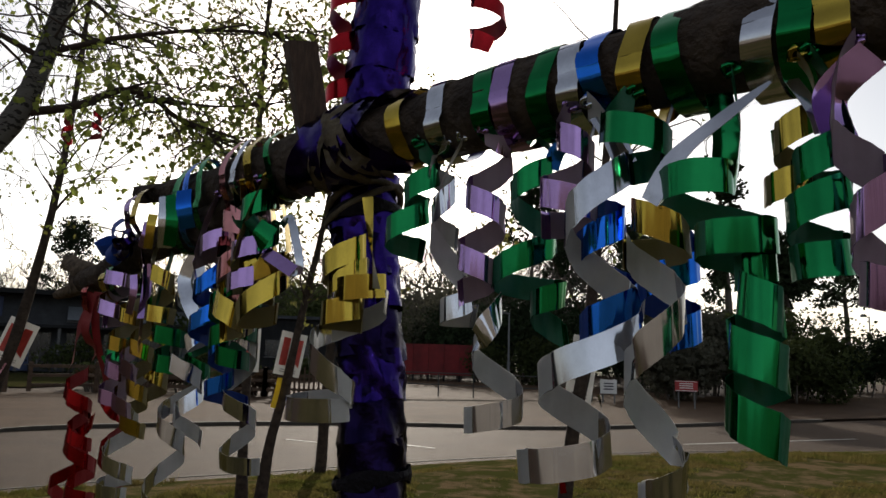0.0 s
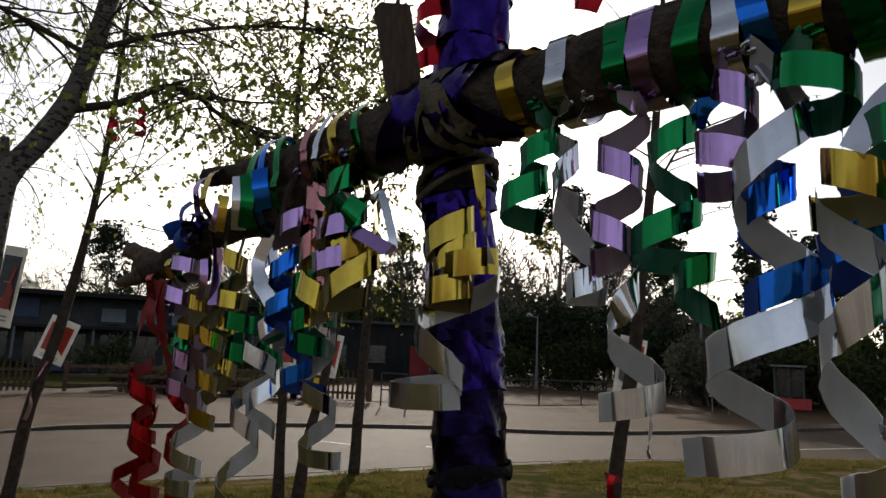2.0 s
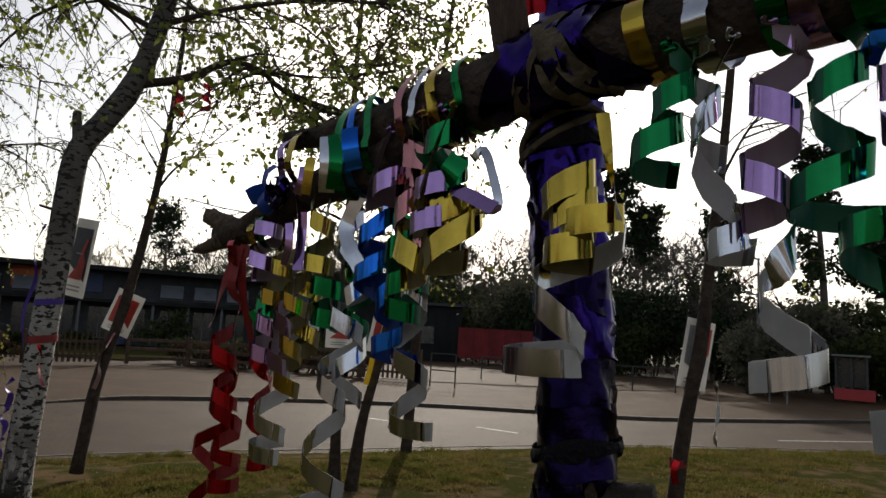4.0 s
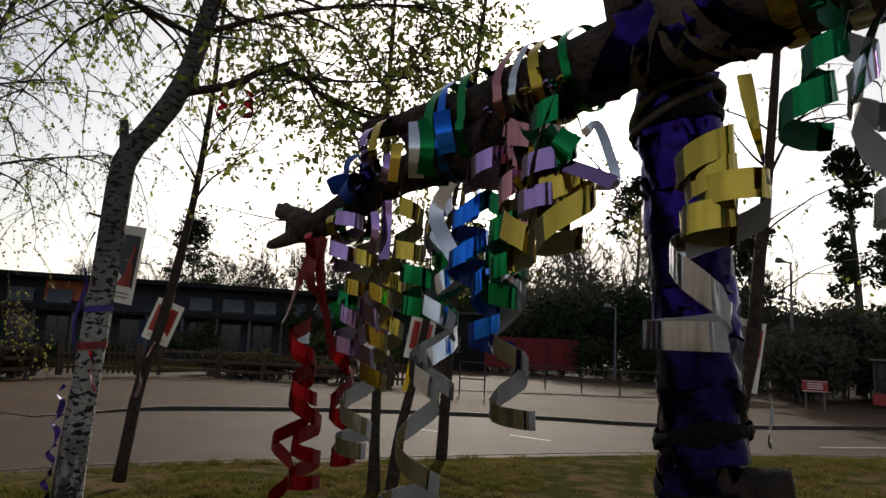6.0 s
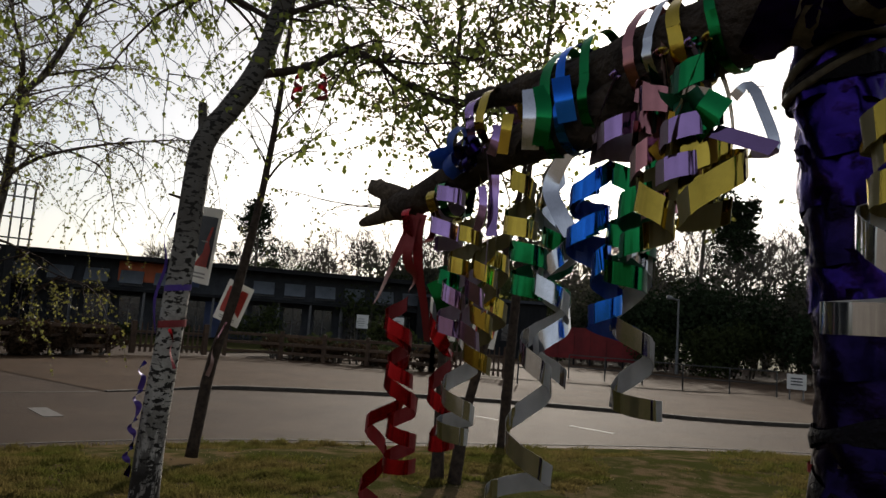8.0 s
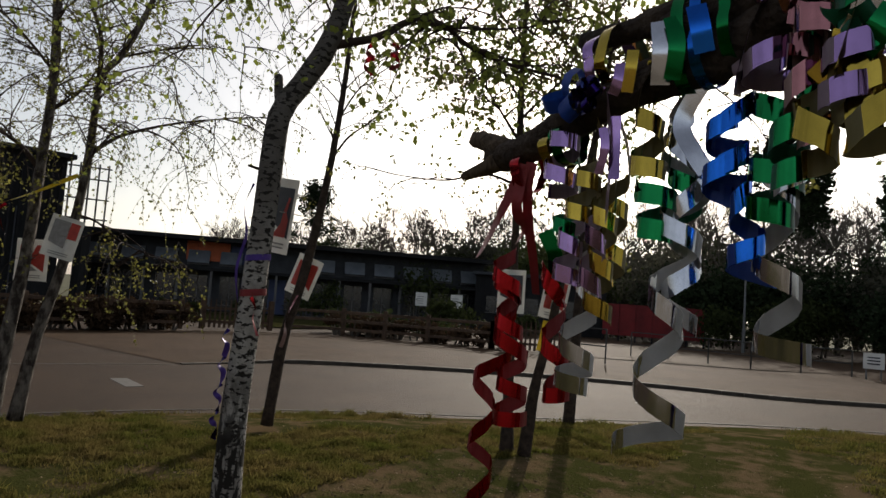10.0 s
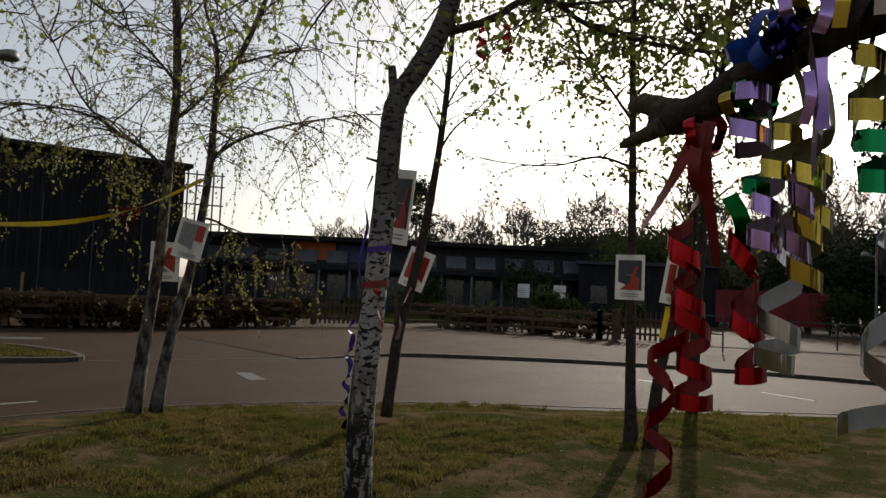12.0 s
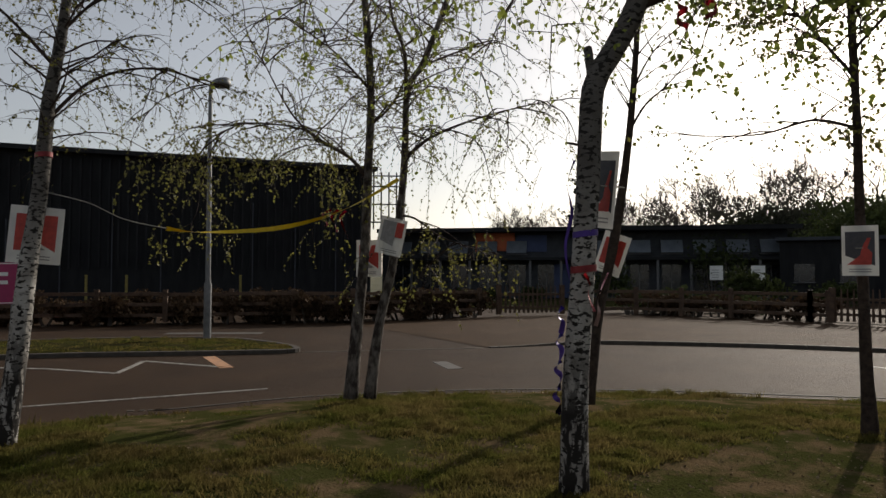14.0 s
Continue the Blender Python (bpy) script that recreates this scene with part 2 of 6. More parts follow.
# ---- mesh helpers ----
class Build:
    """Gathers vertices and faces, with a material slot for each face."""

    def __init__(self):
        self.v, self.f, self.m = [], [], []

    def face(self, *ids, slot=0):
        self.f.append(ids)
        self.m.append(slot)

    def box(self, c, size, turn=None, slot=0):
        """A box with its middle at c."""
        k = len(self.v)
        hx, hy, hz = (s / 2 for s in size)
        for x, y, z in ((-1, -1, -1), (1, -1, -1), (1, 1, -1), (-1, 1, -1), (-1, -1, 1), (1, -1, 1), (1, 1, 1), (-1, 1, 1)):
            p = Vector((x * hx, y * hy, z * hz))
            if turn is not None:
                p = turn @ p
            self.v.append(tuple(p + Vector(c)))
        for q in ((3, 2, 1, 0), (4, 5, 6, 7), (0, 1, 5, 4), (1, 2, 6, 5), (2, 3, 7, 6), (3, 0, 4, 7)):
            self.face(*(k + i for i in q), slot=slot)
        return self

    def tube(self, pts, radii, sides=8, slot=0, caps=True, rough=0.0, rng=None):
        """A tapered tube along pts."""
        pts = [Vector(p) for p in pts]
        n, start = len(pts), len(self.v)
        t0 = (pts[1] - pts[0]).normalized()
        side = t0.orthogonal().normalized()
        for i, p in enumerate(pts):
            t = (pts[min(i + 1, n - 1)] - pts[max(i - 1, 0)]).normalized()
            side = (side - t * side.dot(t)).normalized()
            up = t.cross(side)
            r = radii[i] if isinstance(radii, (list, tuple)) else radii
            for k in range(sides):
                a = 2 * math.pi * k / sides
                q = r * (1 + (rng.uniform(-rough, rough) if rough and rng else 0))
                self.v.append(tuple(p + (side * math.cos(a) + up * math.sin(a)) * q))
        for i in range(n - 1):
            for k in range(sides):
                a, b = start + i * sides + k, start + i * sides + (k + 1) % sides
                self.face(a, b, b + sides, a + sides, slot=slot)
        if caps and sides > 3:
            self.face(*(start + k for k in reversed(range(sides))), slot=slot)
            self.face(*(start + (n - 1) * sides + k for k in range(sides)), slot=slot)
        return self

    def mesh(self, name, mats, smooth=True):
        me = bpy.data.meshes.new(name)
        me.from_pydata(self.v, [], self.f)
        for m in mats if isinstance(mats, (list, tuple)) else [mats]:
            me.materials.append(m)
        me.polygons.foreach_set("material_index", self.m)
        me.polygons.foreach_set("use_smooth", [smooth] * len(self.f))
        me.update()
        return me


def part(name, build, mats, parent, label="", smooth=False):
    ob = new(name, build.mesh(name, mats, smooth))
    ob.parent = parent
    if label:
        ob["label"] = label
    return ob


def thing(name, label, category, at=(0, 0, 0), group="", kind=""):
    ob = new(name)
    ob.location = at
    return tagged(ob, label, category, group, kind)


def single(name, build, mats, label, category, group="", kind="", smooth=False):
    return tagged(new(name, build.mesh(name, mats, smooth)), label, category, group, kind)


def curve_points(pts, n):
    """n points along a smooth line through pts."""
    pts = [Vector(p) for p in pts]
    out = []
    for i in range(n):
        u = i / (n - 1) * (len(pts) - 1)
        k = min(int(u), len(pts) - 2)
        f = u - k
        p0, p1, p2, p3 = pts[max(k - 1, 0)], pts[k], pts[k + 1], pts[min(k + 2, len(pts) - 1)]
        out.append(0.5 * ((2 * p1) + (p2 - p0) * f + (2 * p0 - 5 * p1 + 4 * p2 - p3) * f * f + (3 * p1 - p0 - 3 * p2 + p3) * f ** 3))
    return out


def poly_sheet(name, outline, z, material, label, category):
    """A flat area with the given outline."""
    bm = bmesh.new()
    vs = [bm.verts.new((p[0], p[1], p[2] if len(p) > 2 else z)) for p in outline]
    face = bm.faces.new(vs)
    bmesh.ops.triangulate(bm, faces=[face])
    bmesh.ops.recalc_face_normals(bm, faces=bm.faces)
    for f in bm.faces:
        if f.normal.z < 0:
            f.normal_flip()
    me = bpy.data.meshes.new(name)
    bm.to_mesh(me)
    bm.free()
    me.materials.append(material)
    return tagged(new(name, me), label, category, kind="structure")


# ---- ground, road, pavement ----
ROAD_Z = -0.20
big = Build()
big.v = [(-2500, -2500, -0.26), (2500, -2500, -0.26), (2500, 2500, -0.26), (-2500, 2500, -0.26)]
big.face(0, 1, 2, 3)
single("ground", big, M_GROUND, "rough brown and green ground reaching to the horizon", "ground", kind="structure")
poly_sheet("road", [(-60, -40), (60, -40), (60, 60), (14, 62), (-8, 60), (-26, 26), (-40, 0)], ROAD_Z, M_ROAD, "worn grey asphalt road lit by low sun", "road")

EDGE = [(-9.5, -14), (-8.3, -4), (-7.6, 1.6), (-7.1, 2.9), (-6.6, 4.6), (-5.4, 6.4), (-3.9, 7.75), (-2.3, 8.8), (1.2, 11.2), (4.4, 12.7), (8.6, 14.2), (16, 17), (34, 22)]


def lawn_height(x, y, d):
    """Height of the mound at a point that lies d metres inside its edge."""
    rise = min(max(d / 1.6, 0), 1)
    h = -0.14 + 0.15 * rise * rise * (3 - 2 * rise)
    return h + 0.022 * noise.noise((x * 0.9, y * 0.9, 3)) * rise + 0.016 * noise.noise((x * 2.7, y * 2.7, 7)) * rise


def edge_distance(x, y):
    best = 1e9
    for (ax, ay), (bx, by) in zip(EDGE, EDGE[1:]):
        ux, uy = bx - ax, by - ay
        k = min(max(((x - ax) * ux + (y - ay) * uy) / (ux * ux + uy * uy), 0), 1)
        best = min(best, math.hypot(x - ax - k * ux, y - ay - k * uy))
    return best


lawn = Build()
rim = curve_points([(x, y, 0) for x, y in EDGE], 150)
NV = 46
for p in rim:
    foot = Vector((p.x * 0.9 + 1.5, min(p.y - 1.5, -14.0), 0))
    for j in range(NV):
        u = (j / (NV - 1)) ** 1.7
        q = p.lerp(foot, u)
        z = lawn_height(q.x, q.y, edge_distance(q.x, q.y)) if j else ROAD_Z - 0.03
        lawn.v.append((q.x, q.y, z))
for i in range(len(rim) - 1):
    for j in range(NV - 1):
        a = i * NV + j
        lawn.face(a, a + 1, a + NV + 1, a + NV)
lawn_ob = single("lawn", lawn, M_LAWN, "patchy mown lawn on a low mound with bare dry earth", "lawn", kind="structure", smooth=True)

KERB = [(-9.25, 10.5), (-8.75, 11.7), (-8.3, 12.6), (-7.2, 13.5), (-4.9, 14.85), (-2.4, 15.75), (-0.3, 16.15), (1.7, 16.25), (4.2, 17.3), (10.8, 21.3), (20, 26.5), (34, 33)]
pave_outline = [(x, y, ROAD_Z + 0.012 + 0.053 * min(1, i / 2)) for i, (x, y) in enumerate(KERB)] + [(30, 40), (12, 33), (2, 24.5), (-4, 22.6), (-9, 23.0), (-13.4, 21.6), (-15.6, 18.4, ROAD_Z + 0.03), (-17.2, 12.8, ROAD_Z + 0.004)]
pavement = poly_sheet("pavement", pave_outline, -0.135, M_PAVE, "buff tarmac pavement behind a concrete kerb", "pavement")
kerb = thing("kerb", "row of worn grey concrete kerb stones along the road", "kerb", kind="structure")
kp = curve_points([(x, y, 0) for x, y in KERB[:10]], 40)
for a, b in zip(kp, kp[1:]):
    d = (b - a).length
    turn = Matrix.Rotation(math.atan2(b.y - a.y, b.x - a.x), 3, "Z")
    low = max(0.25, min(1.0, (a - kp[0]).length / 2.5))
    part("kerb_stone", Build().box(((a.x + b.x) / 2, (a.y + b.y) / 2, ROAD_Z + 0.036 * low), (d - 0.012, 0.13, 0.075 * low + 0.01), turn), M_KERB, kerb)

# grassed island round the street lamp
ISLE = [(-14.3, 2.6), (-13.6, 3.9), (-12.75, 5.05), (-11.9, 6.2), (-11.35, 7.1), (-11.8, 7.45), (-12.9, 7.6), (-14.4, 7.35), (-15.8, 6.1), (-16.8, 4.4), (-17.4, 2.5), (-16, 1.4)]
isle = Build()
ring = curve_points([(x, y, 0) for x, y in ISLE + ISLE[:1]], 66)[:-1]
cx, cy = -14.3, 5.4
for k in range(6):
    for p in ring:
        u = k / 5
        isle.v.append((p.x + (cx - p.x) * u, p.y + (cy - p.y) * u, ROAD_Z + 0.06 + 0.05 * u + 0.02 * noise.noise((p.x * 2, p.y * 2, u * 4))))
for k in range(5):
    for i in range(65):
        j = (i + 1) % 65
        isle.face(k * 65 + i, k * 65 + j, (k + 1) * 65 + j, (k + 1) * 65 + i)
single("grass_island", isle, M_VERGE, "small grassed traffic island with a concrete kerb", "lawn", kind="structure", smooth=True)
isle_kerb = thing("kerb", "grey concrete kerb stones round the grassed island", "kerb", kind="structure")
for a, b in zip(ring, ring[1:] + ring[:1]):
    turn = Matrix.Rotation(math.atan2(b.y - a.y, b.x - a.x), 3, "Z")
    part("kerb_stone", Build().box(((a.x + b.x) / 2, (a.y + b.y) / 2, ROAD_Z + 0.03), ((b - a).length + 0.002, 0.12, 0.10), turn), M_KERB, isle_kerb)

# flush edging line along the verge
edging = thing("kerb", "thin flush concrete edging line beside the grass verge", "kerb", kind="structure")
for p, q in zip(rim[30:118], rim[31:119]):
    d = q - p
    side = Vector((-d.y, d.x, 0)).normalized() * 0.55
    turn = Matrix.Rotation(math.atan2(d.y, d.x), 3, "Z")
    m = (p + q) / 2 + side
    part("edging_stone", Build().box((m.x, m.y, ROAD_Z + 0.002), (d.length - 0.006, 0.05, 0.012), turn), M_KERB, edging)

# road paint
paint = thing("road_marking", "worn white lines and zigzag painted on the road", "road marking", kind="structure")


def stripe(a, b, w, material=M_LINE):
    a, b = Vector((*a, 0)), Vector((*b, 0))
    turn = Matrix.Rotation(math.atan2(b.y - a.y, b.x - a.x), 3, "Z")
    m = (a + b) / 2
    return part("painted_line", Build().box((m.x, m.y, ROAD_Z + 0.003), ((b - a).length, w, 0.006), turn), material, paint)


stripe((-9.3, 1.0), (-8.9, 2.1), 0.06)
stripe((-8.9, 2.1), (-8.05, 4.6), 0.06)
stripe((-13.0, 2.5), (-12.2, 3.1), 0.09)
stripe((-12.2, 3.1), (-10.9, 3.7), 0.09)
stripe((-10.9, 3.7), (-12.1, 4.6), 0.09)
stripe((-12.1, 4.6), (-10.4, 5.2), 0.09)
stripe((-11.9, 5.7), (-10.3, 5.2), 0.22, M_ORANGE)
stripe((-8.4, 8.2), (-7.6, 7.75), 0.26, M_PATCH)
stripe((-11.3, 7.3), (-9.3, 10.4), 0.07, M_KERB)
stripe((-17.2, 7.2), (-15.6, 9.0), 0.45, M_PATCH)
stripe((4.9, 14.5), (9.5, 16.8), 0.10)
stripe((-0.9, 12.9), (-0.1, 12.5), 0.07)
stripe((-3.0, 12.9), (-2.2, 12.6), 0.07)

# ---- fences ----
def fence(points, height=0.95, rails=3, gap=1.9, label="dark stained post and rail fence beside the pavement", z0=-0.1):
    holder = thing("fence", label, "fence", group="fences along the pavement")
    for (ax, ay), (bx, by) in zip(points, points[1:]):
        length = math.hypot(bx - ax, by - ay)
        turn = Matrix.Rotation(math.atan2(by - ay, bx - ax), 3, "Z")
        n = max(1, round(length / gap))
        for i in range(n + 1):
            x, y = ax + (bx - ax) * i / n, ay + (by - ay) * i / n
            part("post", Build().box((x, y, z0 + height / 2), (0.13, 0.13, height + random.uniform(-0.02, 0.04)), turn), M_FENCE, holder)
        for i in range(n):
            mx, my = ax + (bx - ax) * (i + 0.5) / n, ay + (by - ay) * (i + 0.5) / n
            for k in range(rails):
                z = z0 + height * (0.22 + 0.32 * k)
                part("rail", Build().box((mx, my, z + random.uniform(-0.012, 0.012)), (length / n, 0.05, 0.10), turn), M_FENCE, holder)
    return holder


def picket_gate(a, b, height=0.9, z0=-0.1):
    holder = thing("picket_gate", "closed wooden picket gate in the fence", "gate", group="picket gates")
    (ax, ay), (bx, by) = a, b
    length = math.hypot(bx - ax, by - ay)
    turn = Matrix.Rotation(math.atan2(by - ay, bx - ax), 3, "Z")
    n = max(3, round(length / 0.17))
    for i in range(n):
        u = (i + 0.5) / n
        pk = Build().box((0, 0, height / 2), (0.085, 0.022, height))
        pk.v[4:8] = [(x * 0.35, y, z + 0.05) for x, y, z in pk.v[4:8]]
        ob = part("picket", pk, M_FENCE, holder)
        ob.matrix_basis = Matrix.Translation((ax + (bx - ax) * u, ay + (by - ay) * u, z0 + 0.05)) @ turn.to_4x4()
    for z in (0.25, 0.7):
        part("rail", Build().box(((ax + bx) / 2, (ay + by) / 2 + 0.03, z0 + z), (length, 0.04, 0.08), turn), M_FENCE, holder)
    for x, y in (a, b):
        part("post", Build().box((x, y, z0 + 0.52), (0.15, 0.15, 1.04), turn), M_FENCE, holder)
    return holder


fence([(-24.5, 0.5), (-21.9, 5.2), (-18.9, 9.9), (-17.0, 13.0), (-15.6, 17.4)])
picket_gate((-15.5, 18.3), (-14.2, 20.3))
fence([(-13.8, 20.9), (-12.2, 22.0), (-9.0, 22.4), (-6.6, 22.4)])
picket_gate((-6.0, 22.4), (-4.0, 22.2))
fence([(-6.6, 22.4), (-6.1, 22.4)])


def railing(points, height=0.85, label="thin grey steel pedestrian railing", z0=-0.1, gap=1.4):
    holder = thing("railing", label, "railing", group="railings by the car park")
    for (ax, ay), (bx, by) in zip(points, points[1:]):
        length = math.hypot(bx - ax, by - ay)
        n = max(1, round(length / gap))
        for i in range(n + 1):
            x, y = ax + (bx - ax) * i / n, ay + (by - ay) * i / n
            part("post", Build().tube([(x, y, z0), (x, y, z0 + height)], 0.025, 6), M_RAIL, holder)
        for z in (height, height * 0.5):
            part("rail", Build().tube([(ax, ay, z0 + z), (bx, by, z0 + z)], 0.02, 6), M_RAIL, holder)
    return holder


railing([(-3.3, 20.6), (-2.5, 20.4)], 1.0, gap=0.8, label="short steel barrier frame beside the gate")
railing([(-2.3, 25.5), (0.3, 25.2), (1.6, 24.4), (4.6, 25.2)])


# ---- buildings ----
def frame_matrix(a, b, z=0.0):
    """Local frame with x along a to b, y away from the viewer."""
    return Matrix.Translation((a[0], a[1], z)) @ Matrix.Rotation(math.atan2(b[1] - a[1], b[0] - a[0]), 4, "Z")


def left_hall():
    a, b = (-42.0, -6.0), (-29.4, 23.9)
    length = math.hypot(b[0] - a[0], b[1] - a[1])
    hall = thing("sports_hall", "tall black timber-clad hall with vertical battens", "building")
    hall.matrix_basis = frame_matrix(a, b, -0.2)
    part("wall", Build().box((length / 2, 6.0, 3.6), (length, 12, 7.2)), M_CLAD, hall)
    part("roof", Build().box((length / 2, 5.8, 7.32), (length + 0.5, 12.6, 0.22)), M_CLAD, hall)
    n = 78
    for i in range(n):
        x = (i + 0.5) / n * length
        part("batten", Build().box((x, -0.06, 4.4 + random.uniform(-0.1, 0.1)), (0.09, 0.12, 5.2)), M_CLAD, hall)
    for i in range(14):
        x = 2 + i * (length - 4) / 13
        part("panel_joint", Build().box((x, -0.14, 2.2), (0.05, 0.04, 3.6 + 1.2 * (i % 3))), M_CLAD2, hall, "thin grey panel joint")
    for x, h in ((18.5, 1.3), (20.2, 1.3), (25.4, 1.3)):
        part("bollard", Build().box((x, -0.9, h / 2 + 0.15), (0.11, 0.11, h)), M_BOLLARD, hall, "faded yellow marker post")
    cage = thing("steel_ladder_cage", "pale steel access cage at the end of the hall", "ladder")
    for i in range(5):
        x, y = -29.4 + 0.28 * i, 24.1 + 0.32 * i
        part("bar", Build().tube([(x, y, 3.8), (x, y, 7.0)], 0.045, 6), M_RAIL, cage)
    for z in (4.2, 5.2, 6.2, 6.8):
        part("ring", Build().tube([(-29.5, 24.0, z), (-28.2, 25.5, z)], 0.04, 6), M_RAIL, cage)
    part("mast", Build().box((-28.9, 24.8, 1.8), (0.5, 0.5, 4.0)), M_CLAD, cage)


def school_block():
    a, b = (-34.0, 29.3), (-13.6, 42.4)
    length = math.hypot(b[0] - a[0], b[1] - a[1])
    block = thing("school_building", "long low dark school building with flat roof and rooflights", "building")
    block.matrix_basis = frame_matrix(a, b, -0.2)
    part("wall", Build().box((length / 2, 5, 1.9), (length, 10, 3.8)), M_CLAD2, block)
    part("roof", Build().box((length / 2, 4.4, 4.25), (length + 0.8, 12.0, 0.25)), M_CLAD, block)
    part("upper_wall", Build().box((length / 2, 4.6, 4.0), (length, 9.2, 0.5)), M_CLAD2, block)
    part("canopy", Build().box((length / 2, -0.8, 2.45), (length, 1.7, 0.16)), M_CLAD, block)
    n = 13
    for i in range(n):
        x = (i + 0.5) * length / n
        if i not in (5, 6):
            w = part("rooflight", Build().box((x, -0.35, 3.2), (1.25, 0.08, 0.85), Matrix.Rotation(radians(-28), 3, "X")), M_ROOFGLASS, block, "pale sloping glazed panel")
            part("rooflight_frame", Build().box((x, -0.32, 2.75), (1.3, 0.1, 0.06)), M_FRAME, w)
        w = part("window", Build().box((x, -0.02, 1.25), (1.1, 0.08, 1.7)), M_GLASS, block)
        part("window_frame", Build().box((x, -0.05, 1.25), (0.06, 0.08, 1.7)), M_FRAME, w)
        part("window_sill", Build().box((x, -0.08, 0.37), (1.25, 0.16, 0.05)), M_FRAME, w)
        part("column", Build().box((x + length / n / 2, -1.45, 1.25), (0.13, 0.13, 2.4)), M_FRAME, block)
    part("panel", Build().box((7.0, -0.06, 3.55), (2.5, 0.1, 1.15)), M_ORANGEPANEL, block, "orange painted facade panel")
    part("panel", Build().box((9.3, -0.06, 3.45), (1.9, 0.1, 1.05)), M_BLUEPANEL, block, "blue painted facade panel")
    part("door", Build().box((11.2, -0.05, 1.1), (1.0, 0.08, 2.1)), M_BLUEPANEL, block, "blue entrance door")
    low = thing("low_annex", "low dark annex beside the car park", "building")
    low.matrix_basis = frame_matrix((-13.4, 40.5), (-5.6, 42.5), -0.2)
    part("wall", Build().box((4, 3, 1.7), (8.05, 6, 3.4)), M_CLAD, low)
    part("roof", Build().box((4, 2.9, 3.5), (8.4, 6.6, 0.18)), M_CLAD2, low)
    for x in (1.2, 3.4, 5.8):
        w = part("window", Build().box((x, -0.02, 1.6), (1.0, 0.08, 1.0)), M_GLASS, low)
        part("window_sill", Build().box((x, -0.07, 1.07), (1.1, 0.14, 0.05)), M_FRAME, w)
    for x, y in ((-15.4, 36.6), (-13.5, 37.4)):
        board = thing("notice_board", "pale notice board on two posts by the car park", "notice board", group="notice boards")
        part("board", Build().box((x, y, 1.4), (0.72, 0.05, 0.78)), M_SIGNWHITE, board)
        for k in (-0.3, 0.3):
            part("post", Build().tube([(x + k, y + 0.06, -0.25), (x + k, y + 0.06, 1.8)], 0.03, 6), M_RAIL, board)
        for k in range(4):
            part("printed_bar", Build().box((x - 0.05, y - 0.03, 1.55 - 0.13 * k), (0.4, 0.01, 0.035)), M_PRINTGREY, board)
    red = thing("red_hoarding", "long dark red painted hoarding beside the car park", "hoarding")
    for i in range(6):
        part("panel", Build().box((-4.9 + 0.9 * i, 39.5 + 0.05 * i, 1.05), (0.885, 0.08, 1.75)), M_REDWALL, red)
    for i in range(7):
        part("post", Build().box((-5.35 + 0.9 * i, 39.58 + 0.05 * i, 0.9), (0.1, 0.1, 2.2)), M_CLAD, red)


left_hall()
school_block()
poly_sheet("car_park", [(-13, 23.2), (-4, 22.8), (2, 24.8), (9, 30), (8, 37), (-6, 38.5), (-14, 36)], -0.12, M_PAVE, "pale sunlit car park surface behind the fence", "pavement")

poly_sheet("school_lawn", [(-27.5, 21.5), (-20, 22.5), (-15.5, 23.5), (-14.2, 30), (-16.2, 36.2), (-31, 27)], -0.15, M_VERGE, "dull green lawn between the fence and the school", "lawn")

# added walls out of view: they dim the fill and give the foil contrast
closing = Build()
closing.box((0, -15, 1.9), (70, 0.4, 4.4))
closing.box((34, -2, 0.9), (0.4, 26, 2.4))
single("unseen_reflection_wall", closing, mat("added buff wall", (0.17, 0.15, 0.125), 0.85, 0, (0.09, 0.08, 0.068), 0.5, 0.2, 30, 0.2), "plain buff wall added out of view for foil reflections", "wall", kind="structure")

# ---- street furniture ----
def street_lamp(x, y, z, height, arm=(0.55, 0.1)):
    lamp = thing("street_lamp", "grey steel street lamp column with a small round head", "street lamp", group="street lamps")
    part("base", Build().tube([(x, y, z), (x, y, z + 1.25)], 0.085, 12), M_METAL, lamp)
    part("pole", Build().tube([(x, y, z + 1.2), (x, y, z + height - 0.15), (x + 0.02, y, z + height)], [0.06, 0.045, 0.04], 12), M_METAL, lamp)
    part("arm", Build().tube([(x, y, z + height - 0.05), (x + arm[0] * 0.4, y + arm[1] * 0.4, z + height + 0.02)], [0.04, 0.035], 8), M_METAL, lamp)
    head = Build()
    head.tube([(x + arm[0] * 0.3, y + arm[1] * 0.3, z + height + 0.13), (x + arm[0] * 0.35, y + arm[1] * 0.35, z + height + 0.1), (x + arm[0] * 0.35, y + arm[1] * 0.35, z + height), (x + arm[0] * 0.35, y + arm[1] * 0.35, z + height - 0.04)], [0.05, 0.2, 0.24, 0.2], 14)
    part("lantern", head, M_METAL, lamp, "dark rounded lantern head", True)
    return lamp


street_lamp(-14.55, 6.98, -0.13, 5.75, (0.5, 0.45))
for x, y, h in ((1.9, 37.0, 3.9), (8.6, 30.0, 5.6), (29.0, 52.6, 5.2), (10.4, 36.8, 4.6)):
    street_lamp(x, y, -0.2, h, (-1.1, 0.0))


